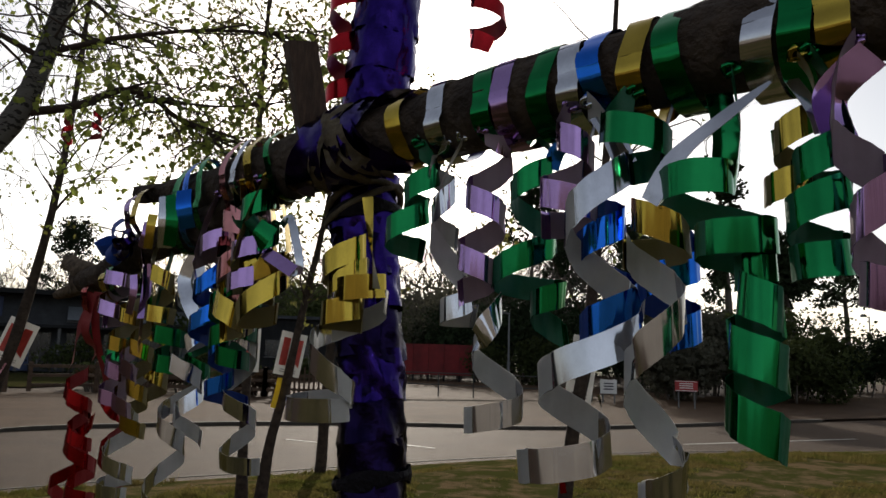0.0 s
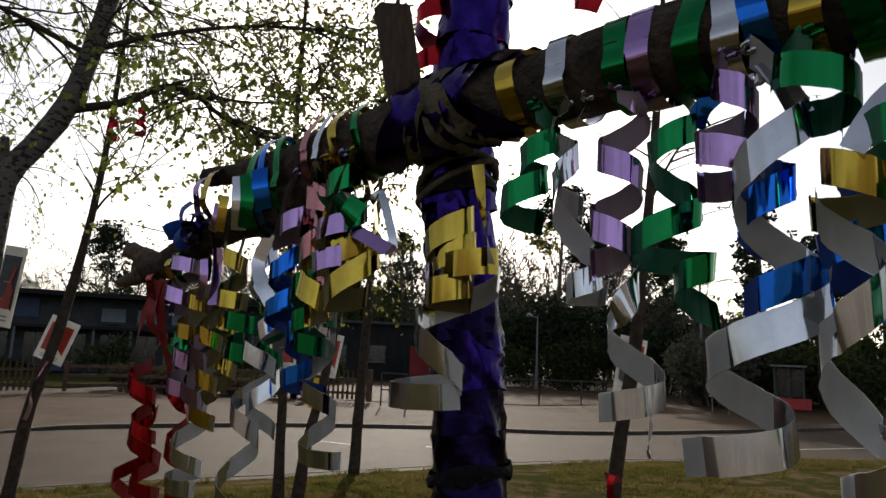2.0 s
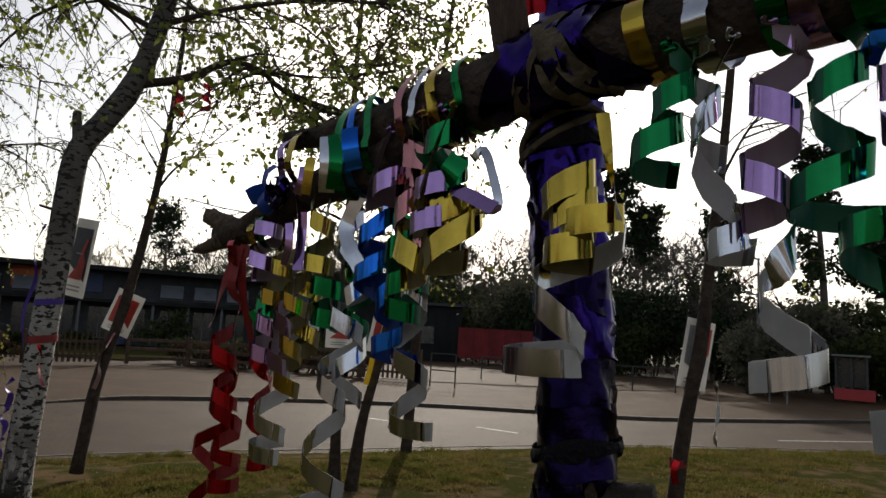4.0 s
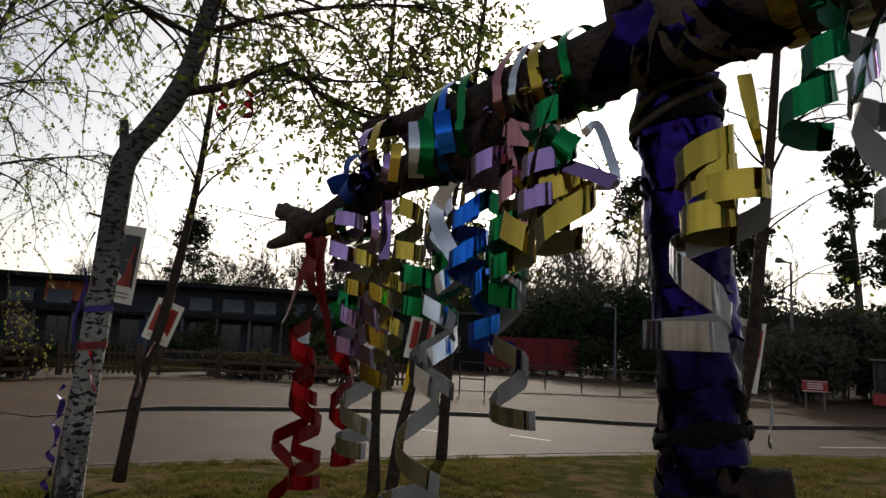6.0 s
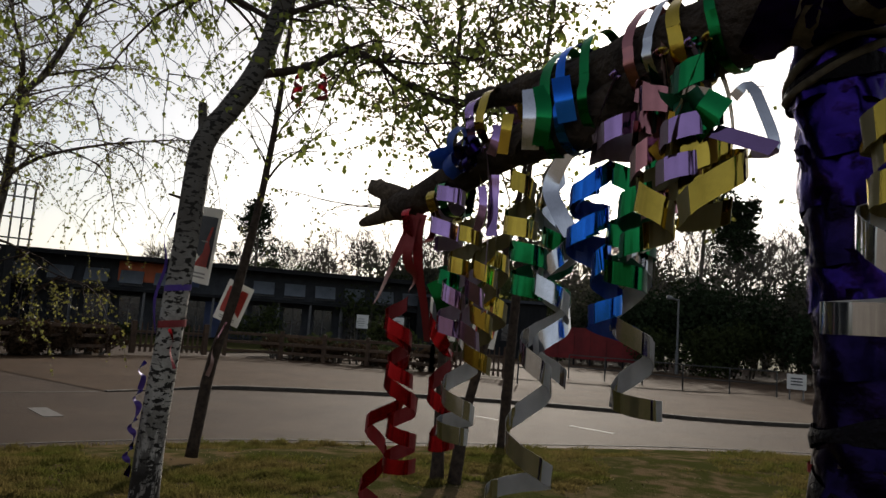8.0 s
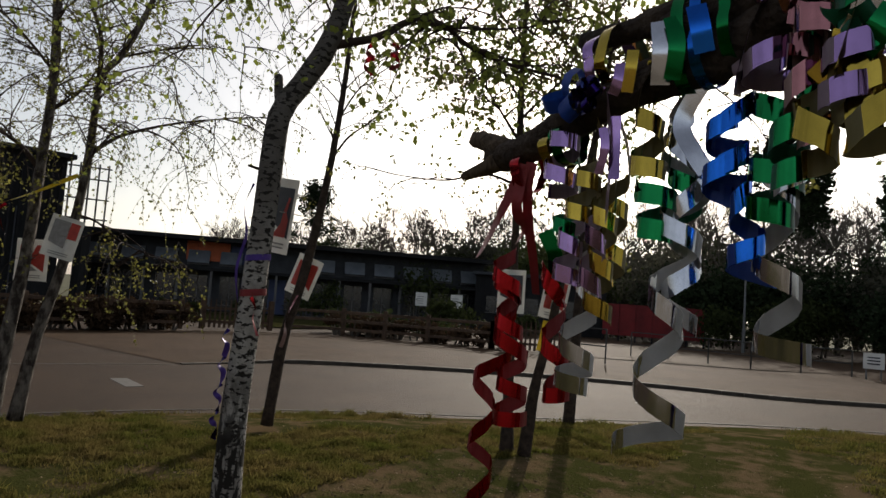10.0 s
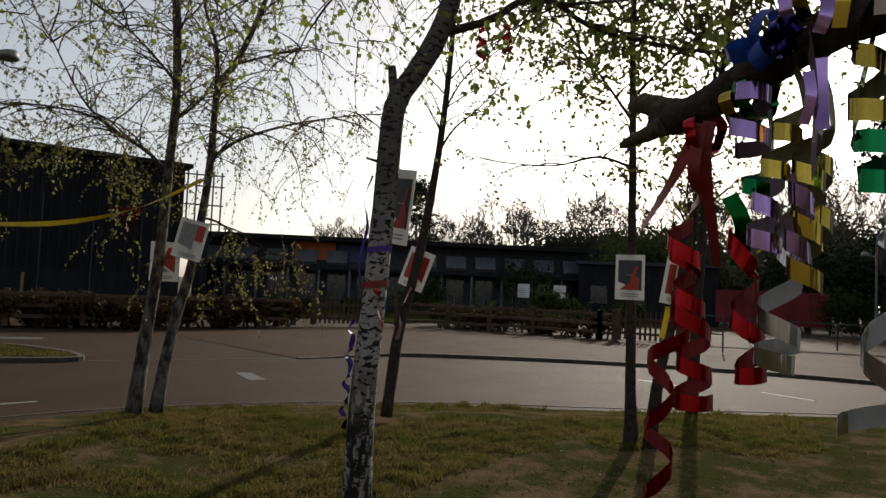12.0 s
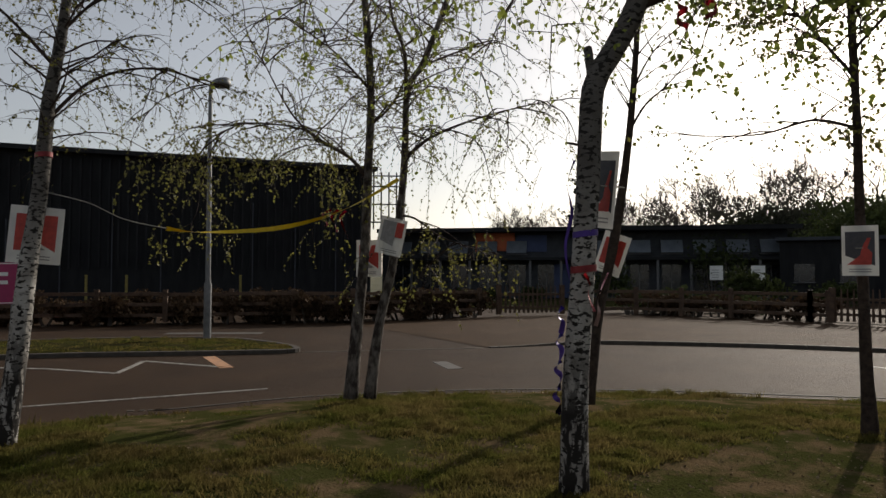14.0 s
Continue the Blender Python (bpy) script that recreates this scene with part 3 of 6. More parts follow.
def board_sign(x, y, z, w, h, material, label, bars=3, yaw=0.0, bar=None):
    s = thing("road_sign", label, "sign")
    s.matrix_basis = pose(x, y, 0, 0, 0, yaw)
    part("board", Build().box((0, 0, z), (w, 0.03, h)), material, s)
    part("border", Build().box((0, -0.017, z + h / 2 - 0.025), (w - 0.04, 0.006, 0.02)), M_SIGNWHITE, s)
    part("border", Build().box((0, -0.017, z - h / 2 + 0.025), (w - 0.04, 0.006, 0.02)), M_SIGNWHITE, s)
    for k in range(bars):
        part("printed_bar", Build().box((0, -0.018, z + h * (0.22 - 0.2 * k)), (w * 0.6, 0.008, h * 0.09)), bar or M_SIGNWHITE, s)
    for k in (-0.35, 0.35):
        part("post", Build().tube([(w * k, 0.04, -0.22), (w * k, 0.04, z + h / 2)], 0.025, 8), M_METAL, s)
    return s


board_sign(7.6, 23.9, 0.62, 0.74, 0.36, M_SIGNRED, "red and white notice board beside the entrance road", 3, -17)
board_sign(5.2, 25.2, 0.46, 0.58, 0.5, M_SIGNWHITE, "small white lettered notice board beside the railing", 3, -10, M_PRINTDARK)
board_sign(-18.2, 3.4, 1.1, 1.7, 0.95, M_MAGENTA, "magenta and white information board behind the fence", 2, 70)


def bus_shelter():
    s = thing("bus_shelter", "small glazed shelter with a pale roof and red panel", "shelter")
    s.matrix_basis = pose(11.2, 27.6, -0.2, 0, 0, -22)
    for x in (-0.5, 0, 0.5):
        for y in (0, 1.1):
            part("post", Build().box((x, y, 0.85), (0.07, 0.07, 1.7)), M_RAIL, s)
    part("roof", Build().box((0, 0.5, 1.76), (1.25, 1.5, 0.07)), M_METAL, s, "pale flat roof")
    for x in (-0.25, 0.25):
        part("pane", Build().box((x, 1.1, 1.1), (0.42, 0.02, 1.1)), M_GLASS, s)
    part("panel", Build().box((0.1, -0.3, 0.35), (1.3, 0.06, 0.4)), M_SIGNRED, s, "red low panel")


bus_shelter()


# ---- trees ----
def leaf(build, p, d, size, rng, slot=0):
    """One small folded leaf that hangs from p along d."""
    d = d.normalized()
    side = d.cross(Vector((rng.uniform(-1, 1), rng.uniform(-1, 1), rng.uniform(-1, 1))))
    if side.length < 0.05:
        side = d.orthogonal()
    side = side.normalized()
    nrm = d.cross(side)
    k = len(build.v)
    w = size * rng.uniform(0.33, 0.45)
    m = p + d * size * 0.42
    build.v += [tuple(p), tuple(m + side * w + nrm * w * 0.25), tuple(p + d * size), tuple(m - side * w + nrm * w * 0.25)]
    build.face(k, k + 1, k + 2, slot=slot)
    build.face(k, k + 2, k + 3, slot=slot)


def grow(twigs, leaves, start, way, length, r, rng, droop, leaf_size, leaf_gap, depth, forks):
    """A thin branch that wanders, sags, forks and carries leaves."""
    n = max(4, int(length / 0.11))
    pts, p, d = [start.copy()], start.copy(), way.normalized()
    for i in range(n):
        d = (d + Vector((rng.gauss(0, 0.16), rng.gauss(0, 0.16), rng.gauss(0, 0.10) - droop * (0.3 + i / n)))).normalized()
        p = p + d * (length / n)
        pts.append(p.copy())
    twigs.tube(pts, [max(r * (1 - 0.85 * i / n), 0.0009) for i in range(n + 1)], 4 if r > 0.006 else 3, caps=False)
    if depth > 0:
        for k in range(forks):
            i = rng.randint(max(1, n // 5), n)
            base = pts[i]
            out = Vector((rng.gauss(0, 1), rng.gauss(0, 1), rng.gauss(0.1, 0.5)))
            w = (d * 0.6 + out.normalized()).normalized()
            grow(twigs, leaves, base, w, length * rng.uniform(0.35, 0.65), r * 0.5, rng, droop * 1.5 + 0.05, leaf_size, leaf_gap, depth - 1, forks)
    if leaf_gap and depth < 2:
        steps = int(length / leaf_gap)
        for k in range(steps):
            u = rng.uniform(0.15, 1.0) * n
            i = min(int(u), n - 1)
            q = pts[i].lerp(pts[i + 1], u - i)
            leaf(leaves, q, Vector((rng.gauss(0, 0.6), rng.gauss(0, 0.6), rng.gauss(-0.6, 0.5))), leaf_size * rng.uniform(0.6, 1.15), rng)


def make_tree(label, trunk, radii, bark, limbs, crown, seed, leaf_mat=None, category="birch tree", sides=14, name="birch_tree", group="trees on the lawn"):
    """trunk: points; limbs: (points, r0, r1); crown: (line index, from, to, count, length, droop, leaf size, leaf gap, forks, upward)."""
    rng = random.Random(seed)
    tree = thing(name, label, category, group=group)
    line = curve_points(trunk, 26)
    rr = np.interp(np.linspace(0, 1, 26), np.linspace(0, 1, len(radii)), radii)
    tb = Build().tube(line, [float(r) for r in rr], sides, rough=0.035 if bark is M_BIRCH else 0.09, rng=rng)
    part("trunk", tb, bark, tree, smooth=True)
    lines = [(line, radii[0], radii[-1])]
    for pts, r0, r1 in limbs:
        lp = curve_points(pts, 18)
        lb = Build().tube(lp, [r0 + (r1 - r0) * (i / 17) ** 0.8 for i in range(18)], 9, rough=0.05, rng=rng)
        part("limb", lb, M_TWIG if r0 < 0.035 else bark, tree, smooth=True)
        lines.append((lp, r0, r1))
    twigs, leaves = Build(), Build()
    for which, lo, hi, count, length, droop, size, gap, forks, upward in crown:
        lp, r0, r1 = lines[which]
        for k in range(count):
            u = rng.uniform(lo, hi) * (len(lp) - 1)
            i = min(int(u), len(lp) - 2)
            p = lp[i].lerp(lp[i + 1], u - i)
            along = (lp[i + 1] - lp[i]).normalized()
            a = rng.uniform(0, 2 * math.pi)
            w = Vector((math.cos(a), math.sin(a), upward)) + along * 0.5
            grow(twigs, leaves, p, w, length * rng.uniform(0.6, 1.25), 0.006 + 0.006 * length * rng.random(), rng, droop, size, gap, 2, forks)
    if twigs.v:
        tagged(part("twig_spray", twigs, M_TWIG, tree, "fine dark hanging twigs", True), kind="stuff")
    if leaves.v:
        tagged(part("crown", leaves, leaf_mat or M_LEAF, tree, "small spring leaves with light coming through"), kind="stuff")
    return tree


# white birch with a cut stub and an arching limb
make_tree("leaning white birch with black scars and a broken stub", [(-2.36, 3.27, -0.05), (-2.33, 3.24, 0.45), (-2.28, 3.2, 0.9), (-2.2, 3.15, 1.43), (-2.14, 3.13, 2.15), (-2.12, 3.15, 2.45), (-2.02, 3.24, 2.68), (-1.93, 3.31, 2.92), (-1.86, 3.36, 3.25), (-1.80, 3.42, 3.8), (-1.84, 3.5, 4.6), (-1.8, 3.6, 5.6)],
          [0.098, 0.082, 0.075, 0.070, 0.068, 0.064, 0.066, 0.060, 0.052, 0.045, 0.03], M_BIRCH,
          [([(-2.13, 3.16, 2.46), (-2.15, 3.15, 2.56), (-2.165, 3.15, 2.67)], 0.035, 0.024),
           ([(-1.92, 3.32, 2.9), (-1.69, 3.48, 3.0), (-1.52, 3.62, 3.16), (-1.36, 3.74, 3.15), (-1.22, 3.84, 3.04), (-1.0, 4.0, 2.97), (-0.6, 4.27, 2.92), (-0.1, 4.5, 2.85)], 0.030, 0.007),
           ([(-1.85, 3.38, 3.3), (-1.5, 3.5, 3.45), (-1.0, 3.7, 3.6), (-0.5, 3.9, 3.65)], 0.022, 0.007),
           ([(-1.86, 3.37, 3.25), (-2.3, 3.1, 3.45), (-2.8, 2.9, 3.55), (-3.3, 2.7, 3.45)], 0.02, 0.006),
           ([(-1.81, 3.42, 3.7), (-2.2, 3.7, 4.0), (-2.7, 4.0, 4.2)], 0.018, 0.005),
           ([(-1.36, 3.74, 3.15), (-1.15, 3.75, 3.12), (-0.85, 3.75, 3.1), (-0.4, 3.7, 3.12)], 0.014, 0.004),
           ([(-2.17, 3.1, 2.08), (-2.24, 3.04, 2.1)], 0.012, 0.006)],
          [(2, 0.15, 1.0, 26, 0.8, 0.10, 0.055, 0.075, 3, -0.1), (3, 0.1, 1.0, 24, 0.8, 0.1, 0.055, 0.07, 3, 0.1), (4, 0.2, 1.0, 26, 1.1, 0.20, 0.042, 0.08, 3, -0.1),
           (5, 0.2, 1.0, 18, 1.1, 0.20, 0.042, 0.08, 3, -0.1), (6, 0.1, 1.0, 12, 0.6, 0.10, 0.055, 0.07, 3, 0.0), (0, 0.72, 1.0, 24, 0.9, 0.08, 0.05, 0.08, 3, 0.2)], 11)

make_tree("slender dark young tree leaning, with a print tied on", [(-3.73, 5.6, 0.05), (-3.66, 5.65, 0.9), (-3.53, 5.73, 1.6), (-3.43, 5.8, 2.36), (-3.37, 5.84, 3.0), (-3.32, 5.87, 3.8), (-3.3, 5.9, 4.8), (-3.25, 5.9, 5.6)],
          [0.062, 0.052, 0.046, 0.036, 0.028, 0.022, 0.012], M_THIN,
          [([(-3.38, 5.85, 2.8), (-3.27, 5.93, 3.02), (-3.1, 6.05, 3.21), (-2.8, 6.1, 3.5)], 0.014, 0.005), ([(-3.35, 5.85, 3.2), (-3.1, 5.8, 3.5), (-2.7, 5.8, 3.75)], 0.012, 0.004)],
          [(1, 0.3, 1, 6, 0.6, 0.12, 0.04, 0.16, 2, 0.1), (2, 0.3, 1, 6, 0.6, 0.12, 0.04, 0.16, 2, 0.1), (0, 0.55, 1, 14, 0.7, 0.08, 0.04, 0.14, 2, 0.4)], 12, name="young_tree", category="tree")

make_tree("straight dark young tree with a framed print tied on", [(-1.43, 6.15, -0.05), (-1.45, 6.15, 0.68), (-1.47, 6.14, 1.77), (-1.48, 6.14, 2.63), (-1.51, 6.13, 3.9), (-1.5, 6.15, 5.2), (-1.45, 6.2, 6.6)],
          [0.07, 0.046, 0.040, 0.035, 0.028, 0.02, 0.009], M_THIN,
          [([(-1.48, 6.14, 2.55), (-1.8, 6.1, 2.66), (-2.2, 6.0, 2.58), (-2.7, 5.9, 2.62)], 0.018, 0.005), ([(-1.5, 6.13, 3.0), (-1.9, 6.0, 3.6), (-2.3, 5.9, 4.1)], 0.018, 0.005),
           ([(-1.5, 6.13, 3.2), (-1.0, 6.2, 3.7), (-0.5, 6.2, 4.0)], 0.018, 0.005), ([(-1.5, 6.13, 3.9), (-1.9, 6.3, 4.5), (-2.2, 6.4, 5.0)], 0.015, 0.005), ([(-1.5, 6.13, 3.9), (-1.1, 6.0, 4.5), (-0.7, 5.9, 4.9)], 0.015, 0.005)],
          [(1, 0.2, 1, 9, 0.7, 0.05, 0.048, 0.07, 2, 0.1), (2, 0.2, 1, 24, 0.8, 0.04, 0.048, 0.05, 3, 0.2), (3, 0.2, 1, 24, 0.8, 0.04, 0.048, 0.05, 3, 0.2), (4, 0.2, 1, 18, 0.8, 0.03, 0.048, 0.05, 3, 0.2), (5, 0.2, 1, 18, 0.8, 0.03, 0.048, 0.05, 3, 0.2), (0, 0.45, 1, 46, 0.85, 0.04, 0.048, 0.05, 3, 0.3)], 13, M_LEAF_OLIVE, name="young_tree", category="tree")
make_tree("leaning dark young tree with a print and yellow tape", [(-1.27, 6.16, -0.05), (-1.2, 6.17, 0.65), (-1.08, 6.2, 1.25), (-1.0, 6.23, 1.8), (-0.85, 6.3, 2.7), (-0.7, 6.35, 3.8), (-0.6, 6.4, 5.0), (-0.5, 6.4, 6.2)],
          [0.07, 0.048, 0.042, 0.037, 0.03, 0.025, 0.02, 0.009], M_THIN,
          [([(-0.8, 6.3, 3.0), (-0.4, 6.2, 3.6), (0.0, 6.2, 4.1)], 0.018, 0.005), ([(-0.75, 6.3, 3.4), (-1.1, 6.5, 4.0), (-1.4, 6.6, 4.5)], 0.018, 0.005), ([(-0.7, 6.35, 3.7), (0.0, 6.6, 3.75), (0.6, 6.9, 3.35), (0.92, 7.05, 2.85)], 0.014, 0.004)],
          [(1, 0.2, 1, 24, 0.85, 0.04, 0.048, 0.05, 3, 0.2), (2, 0.2, 1, 24, 0.85, 0.04, 0.048, 0.05, 3, 0.2), (3, 0.55, 1, 12, 0.5, 0.12, 0.055, 0.045, 2, 0.1), (0, 0.42, 1, 44, 0.85, 0.04, 0.048, 0.05, 3, 0.3)], 14, M_LEAF_OLIVE, name="young_tree", category="tree")
make_tree("thin dark young tree at the edge of the lawn", [(-1.42, 9.2, -0.15), (-1.4, 9.2, 0.8), (-1.35, 9.2, 2.0), (-1.3, 9.2, 3.2), (-1.2, 9.2, 4.6)],
          [0.08, 0.07, 0.06, 0.045, 0.015], M_THIN, [], [(0, 0.5, 1, 14, 0.9, 0.02, 0.06, 0.12, 2, 0.4)], 15, M_LEAF_OLIVE, name="young_tree", category="tree")
make_tree("dark young tree with a print tied behind its trunk", [(1.33, 4.4, -0.02), (1.38, 4.39, 0.67), (1.43, 4.38, 1.09), (1.51, 4.37, 1.54), (1.56, 4.4, 2.0), (1.66, 4.45, 2.9), (1.75, 4.5, 4.0), (1.8, 4.5, 5.2)],
          [0.06, 0.05, 0.047, 0.043, 0.038, 0.03, 0.02, 0.008], M_THIN, [([(1.62, 4.42, 2.6), (1.9, 4.5, 3.1), (2.3, 4.5, 3.3)], 0.012, 0.004)],
          [(1, 0.2, 1, 6, 0.6, 0.14, 0.035, 0.18, 2, 0.1), (0, 0.5, 1, 15, 0.7, 0.08, 0.04, 0.14, 2, 0.3)], 16, name="young_tree", category="tree")
make_tree("slim birch of a close pair with fine weeping twigs", [(-6.06, 4.44, -0.05), (-6.02, 4.49, 0.73), (-5.97, 4.55, 1.55), (-5.95, 4.58, 2.51), (-5.93, 4.6, 3.28), (-5.96, 4.57, 4.06), (-6.0, 4.5, 5.0), (-5.95, 4.5, 6.2)],
          [0.085, 0.064, 0.055, 0.049, 0.043, 0.045, 0.03, 0.012], M_PAIRBARK,
          [([(-5.96, 4.56, 2.42), (-6.07, 4.42, 2.63), (-6.27, 4.17, 2.82), (-6.45, 3.9, 3.1), (-6.6, 3.6, 3.7)], 0.028, 0.006), ([(-5.94, 4.59, 3.0), (-5.75, 4.8, 3.3), (-5.6, 5.0, 3.9)], 0.02, 0.006),
           ([(-6.27, 4.17, 2.82), (-6.4, 3.9, 2.95), (-6.5, 3.3, 2.9), (-6.5, 2.9, 2.6)], 0.014, 0.005), ([(-5.93, 4.6, 3.4), (-6.1, 4.2, 3.8), (-6.3, 3.7, 4.1)], 0.018, 0.005)],
          [(1, 0.2, 1, 26, 1.0, 0.15, 0.032, 0.055, 3, 0.35), (2, 0.2, 1, 12, 0.7, 0.16, 0.032, 0.05, 3, 0.1), (3, 0.15, 1.0, 18, 1.1, 0.22, 0.036, 0.038, 4, 0.0), (4, 0.1, 1, 19, 0.9, 0.18, 0.032, 0.045, 3, 0.0), (0, 0.45, 1, 27, 1.0, 0.15, 0.030, 0.055, 3, 0.3)], 21, M_LEAF_OLIVE)
make_tree("slim birch of a close pair, leaning and forked", [(-5.93, 4.6, -0.05), (-5.87, 4.68, 0.73), (-5.78, 4.8, 1.43), (-5.73, 4.87, 2.07), (-5.7, 4.91, 2.65), (-5.68, 4.93, 3.43), (-5.57, 5.08, 3.76), (-5.4, 5.28, 4.5), (-5.2, 5.5, 5.6)],
          [0.072, 0.054, 0.047, 0.043, 0.039, 0.035, 0.036, 0.026, 0.01], M_PAIRBARK,
          [([(-5.69, 4.92, 3.36), (-5.71, 4.9, 3.88), (-5.8, 4.79, 4.3), (-5.85, 4.7, 5.2)], 0.03, 0.01), ([(-5.69, 4.92, 2.65), (-5.53, 5.13, 2.88), (-5.25, 5.49, 3.09), (-4.96, 5.86, 3.24), (-4.6, 6.2, 3.35)], 0.024, 0.005),
           ([(-5.74, 4.86, 2.0), (-5.6, 5.0, 1.95), (-5.4, 5.2, 1.75), (-5.1, 5.5, 1.6)], 0.016, 0.004), ([(-5.6, 5.05, 3.7), (-5.3, 5.4, 3.9), (-4.9, 5.7, 4.0)], 0.016, 0.005)],
          [(1, 0.2, 1, 16, 0.8, 0.14, 0.032, 0.05, 3, 0.1), (2, 0.2, 1, 26, 1.0, 0.24, 0.032, 0.055, 3, -0.1), (3, 0.15, 1, 13, 0.85, 0.16, 0.036, 0.045, 3, 0.0), (4, 0.2, 1, 16, 0.8, 0.16, 0.032, 0.05, 3, 0.0), (0, 0.45, 1, 27, 1.0, 0.15, 0.030, 0.055, 3, 0.3)], 22, M_LEAF_OLIVE)
make_tree("pale birch with a print tied round its trunk", [(-6.09, 1.12, -0.05), (-6.06, 1.19, 0.65), (-6.05, 1.25, 1.4), (-6.04, 1.32, 1.98), (-6.03, 1.36, 2.66), (-6.01, 1.43, 3.17), (-5.98, 1.5, 3.9), (-5.95, 1.6, 5.2)],
          [0.085, 0.075, 0.068, 0.06, 0.052, 0.044, 0.034, 0.012], M_BIRCH,
          [([(-6.03, 1.35, 2.55), (-6.0, 1.7, 2.95), (-6.0, 2.2, 3.15), (-6.0, 2.7, 3.1)], 0.018, 0.005), ([(-6.02, 1.4, 3.0), (-6.1, 1.0, 3.4), (-6.2, 0.6, 3.6)], 0.018, 0.005), ([(-6.0, 1.45, 3.3), (-5.9, 1.8, 3.7), (-5.9, 2.4, 3.9)], 0.016, 0.005)],
          [(1, 0.2, 1, 16, 0.8, 0.16, 0.032, 0.06, 3, 0.0), (2, 0.2, 1, 14, 0.8, 0.16, 0.032, 0.06, 3, 0.0), (3, 0.2, 1, 14, 0.8, 0.16, 0.032, 0.06, 3, 0.0), (0, 0.5, 1, 34, 0.9, 0.15, 0.030, 0.07, 3, 0.25)], 23, M_LEAF_OLIVE)


def pine(x, y, height, crown_from, spread, seed, lean=0.0, r=0.22):
    rng = random.Random(seed)
    tree = thing("pine_tree", "tall dark pine with a bare trunk and flat tufted crown", "pine tree", group="pines behind the road")
    top = Vector((x + lean, y, height))
    line = curve_points([(x, y, -0.3), (x + lean * 0.2 + 0.1, y, height * 0.35), (x + lean * 0.6, y, height * 0.7), tuple(top)], 12)
    part("trunk", Build().tube(line, [r * (1 - 0.8 * i / 11) for i in range(12)], 9, rough=0.05, rng=rng), M_FARBARK, tree, smooth=True)
    boughs, tufts = Build(), Build()
    for k in range(34):
        u = rng.uniform(crown_from, 0.98) if k > 6 else rng.uniform(0.8, 0.99)
        i = min(int(u * 11), 10)
        p = line[i].lerp(line[i + 1], u * 11 - i)
        a = rng.uniform(0, 6.283)
        reach = spread * rng.uniform(0.4, 1.0) * (1.15 - 0.6 * (u - crown_from) / (1 - crown_from))
        q = p + Vector((math.cos(a) * reach, math.sin(a) * reach, reach * rng.uniform(-0.05, 0.4)))
        boughs.tube([p, p.lerp(q, 0.5) + Vector((0, 0, 0.12 * reach)), q], [r * 0.22, r * 0.13, 0.015], 5, caps=False)
        for j in range(13):
            c = p.lerp(q, rng.uniform(0.35, 1.05)) + Vector((rng.gauss(0, 0.22), rng.gauss(0, 0.22), rng.gauss(0.10, 0.26))) * spread * 0.5
            for n in range(14):
                d = Vector((rng.gauss(0, 1), rng.gauss(0, 1), rng.gauss(0.25, 0.6)))
                leaf(tufts, c + d * 0.06, d, rng.uniform(0.14, 0.28), rng)
    tagged(part("limb", boughs, M_FARBARK, tree, smooth=True), kind="stuff")
    tagged(part("crown", tufts, M_NEEDLE, tree), kind="stuff")


pine(-37.0, 59.0, 11.8, 0.45, 2.9, 31)
pine(3.5, 49.7, 13.5, 0.55, 2.6, 32, 0.8)
pine(6.2, 50.0, 11.0, 0.5, 2.2, 33)
pine(13.7, 37.5, 12.0, 0.12, 1.7, 34, -0.3, 0.26)
pine(18.8, 41.0, 8.2, 0.62, 2.8, 35, -1.6)
pine(17.6, 38.2, 7.2, 0.6, 1.9, 36, -1.0, 0.24)
pine(9.6, 42.0, 9.0, 0.2, 1.9, 37)
pine(-10.5, 66.0, 13.0, 0.3, 2.6, 38)
pine(24.0, 46.0, 9.5, 0.5, 2.5, 39)


def bare_tree(x, y, height, seed, thin=0.018):
    rng = random.Random(seed)
    tree = thing("bare_tree", "leafless tree with a fine spread of branches", "tree", group="woodland trees")
    wood = Build()

    def arm(p, d, length, r, depth):
        n = 4
        pts = [p]
        for i in range(n):
            d = (d + Vector((rng.gauss(0, 0.16), rng.gauss(0, 0.16), rng.gauss(0.05, 0.10)))).normalized()
            pts.append(pts[-1] + d * length / n)
        wood.tube(pts, [max(r * (1 - 0.5 * i / n), thin) for i in range(n + 1)], 6 if depth > 3 else 3, caps=False)
        if depth:
            for k in range(3 if depth > 1 else 4):
                w = (d + Vector((rng.gauss(0, 0.55), rng.gauss(0, 0.55), rng.gauss(0.1, 0.35)))).normalized()
                arm(pts[-1 - (k % 2)], w, length * rng.uniform(0.55, 0.82), r * 0.5, depth - 1)

    arm(Vector((x, y, -0.3)), Vector((0, 0, 1)), height * 0.33, height * 0.019, 5)
    part("trunk", wood, M_FARBARK, tree, smooth=True)


rw = random.Random(5)
for i in range(72):
    x = -56 + i * 1.0 + rw.uniform(-1, 1)
    tall = 10.0 + 4.5 * min(max((x + 50) / 34, 0), 1)
    bare_tree(x, 70 + rw.uniform(-5, 5), tall * rw.uniform(0.9, 1.2), 60 + i, 0.018)
for x, y, h in ((-1, 45, 8.5), (1.4, 47, 9.5), (3.2, 44, 8), (5.4, 46, 9), (7.5, 47, 9), (9.2, 45, 8.5), (11.5, 44, 8), (12.8, 48, 9), (15.2, 45, 7), (17.5, 50, 7), (21, 49, 6.5), (25, 54, 6)):
    bare_tree(x, y, h * 1.1, int(x * 7 + 200), 0.010)


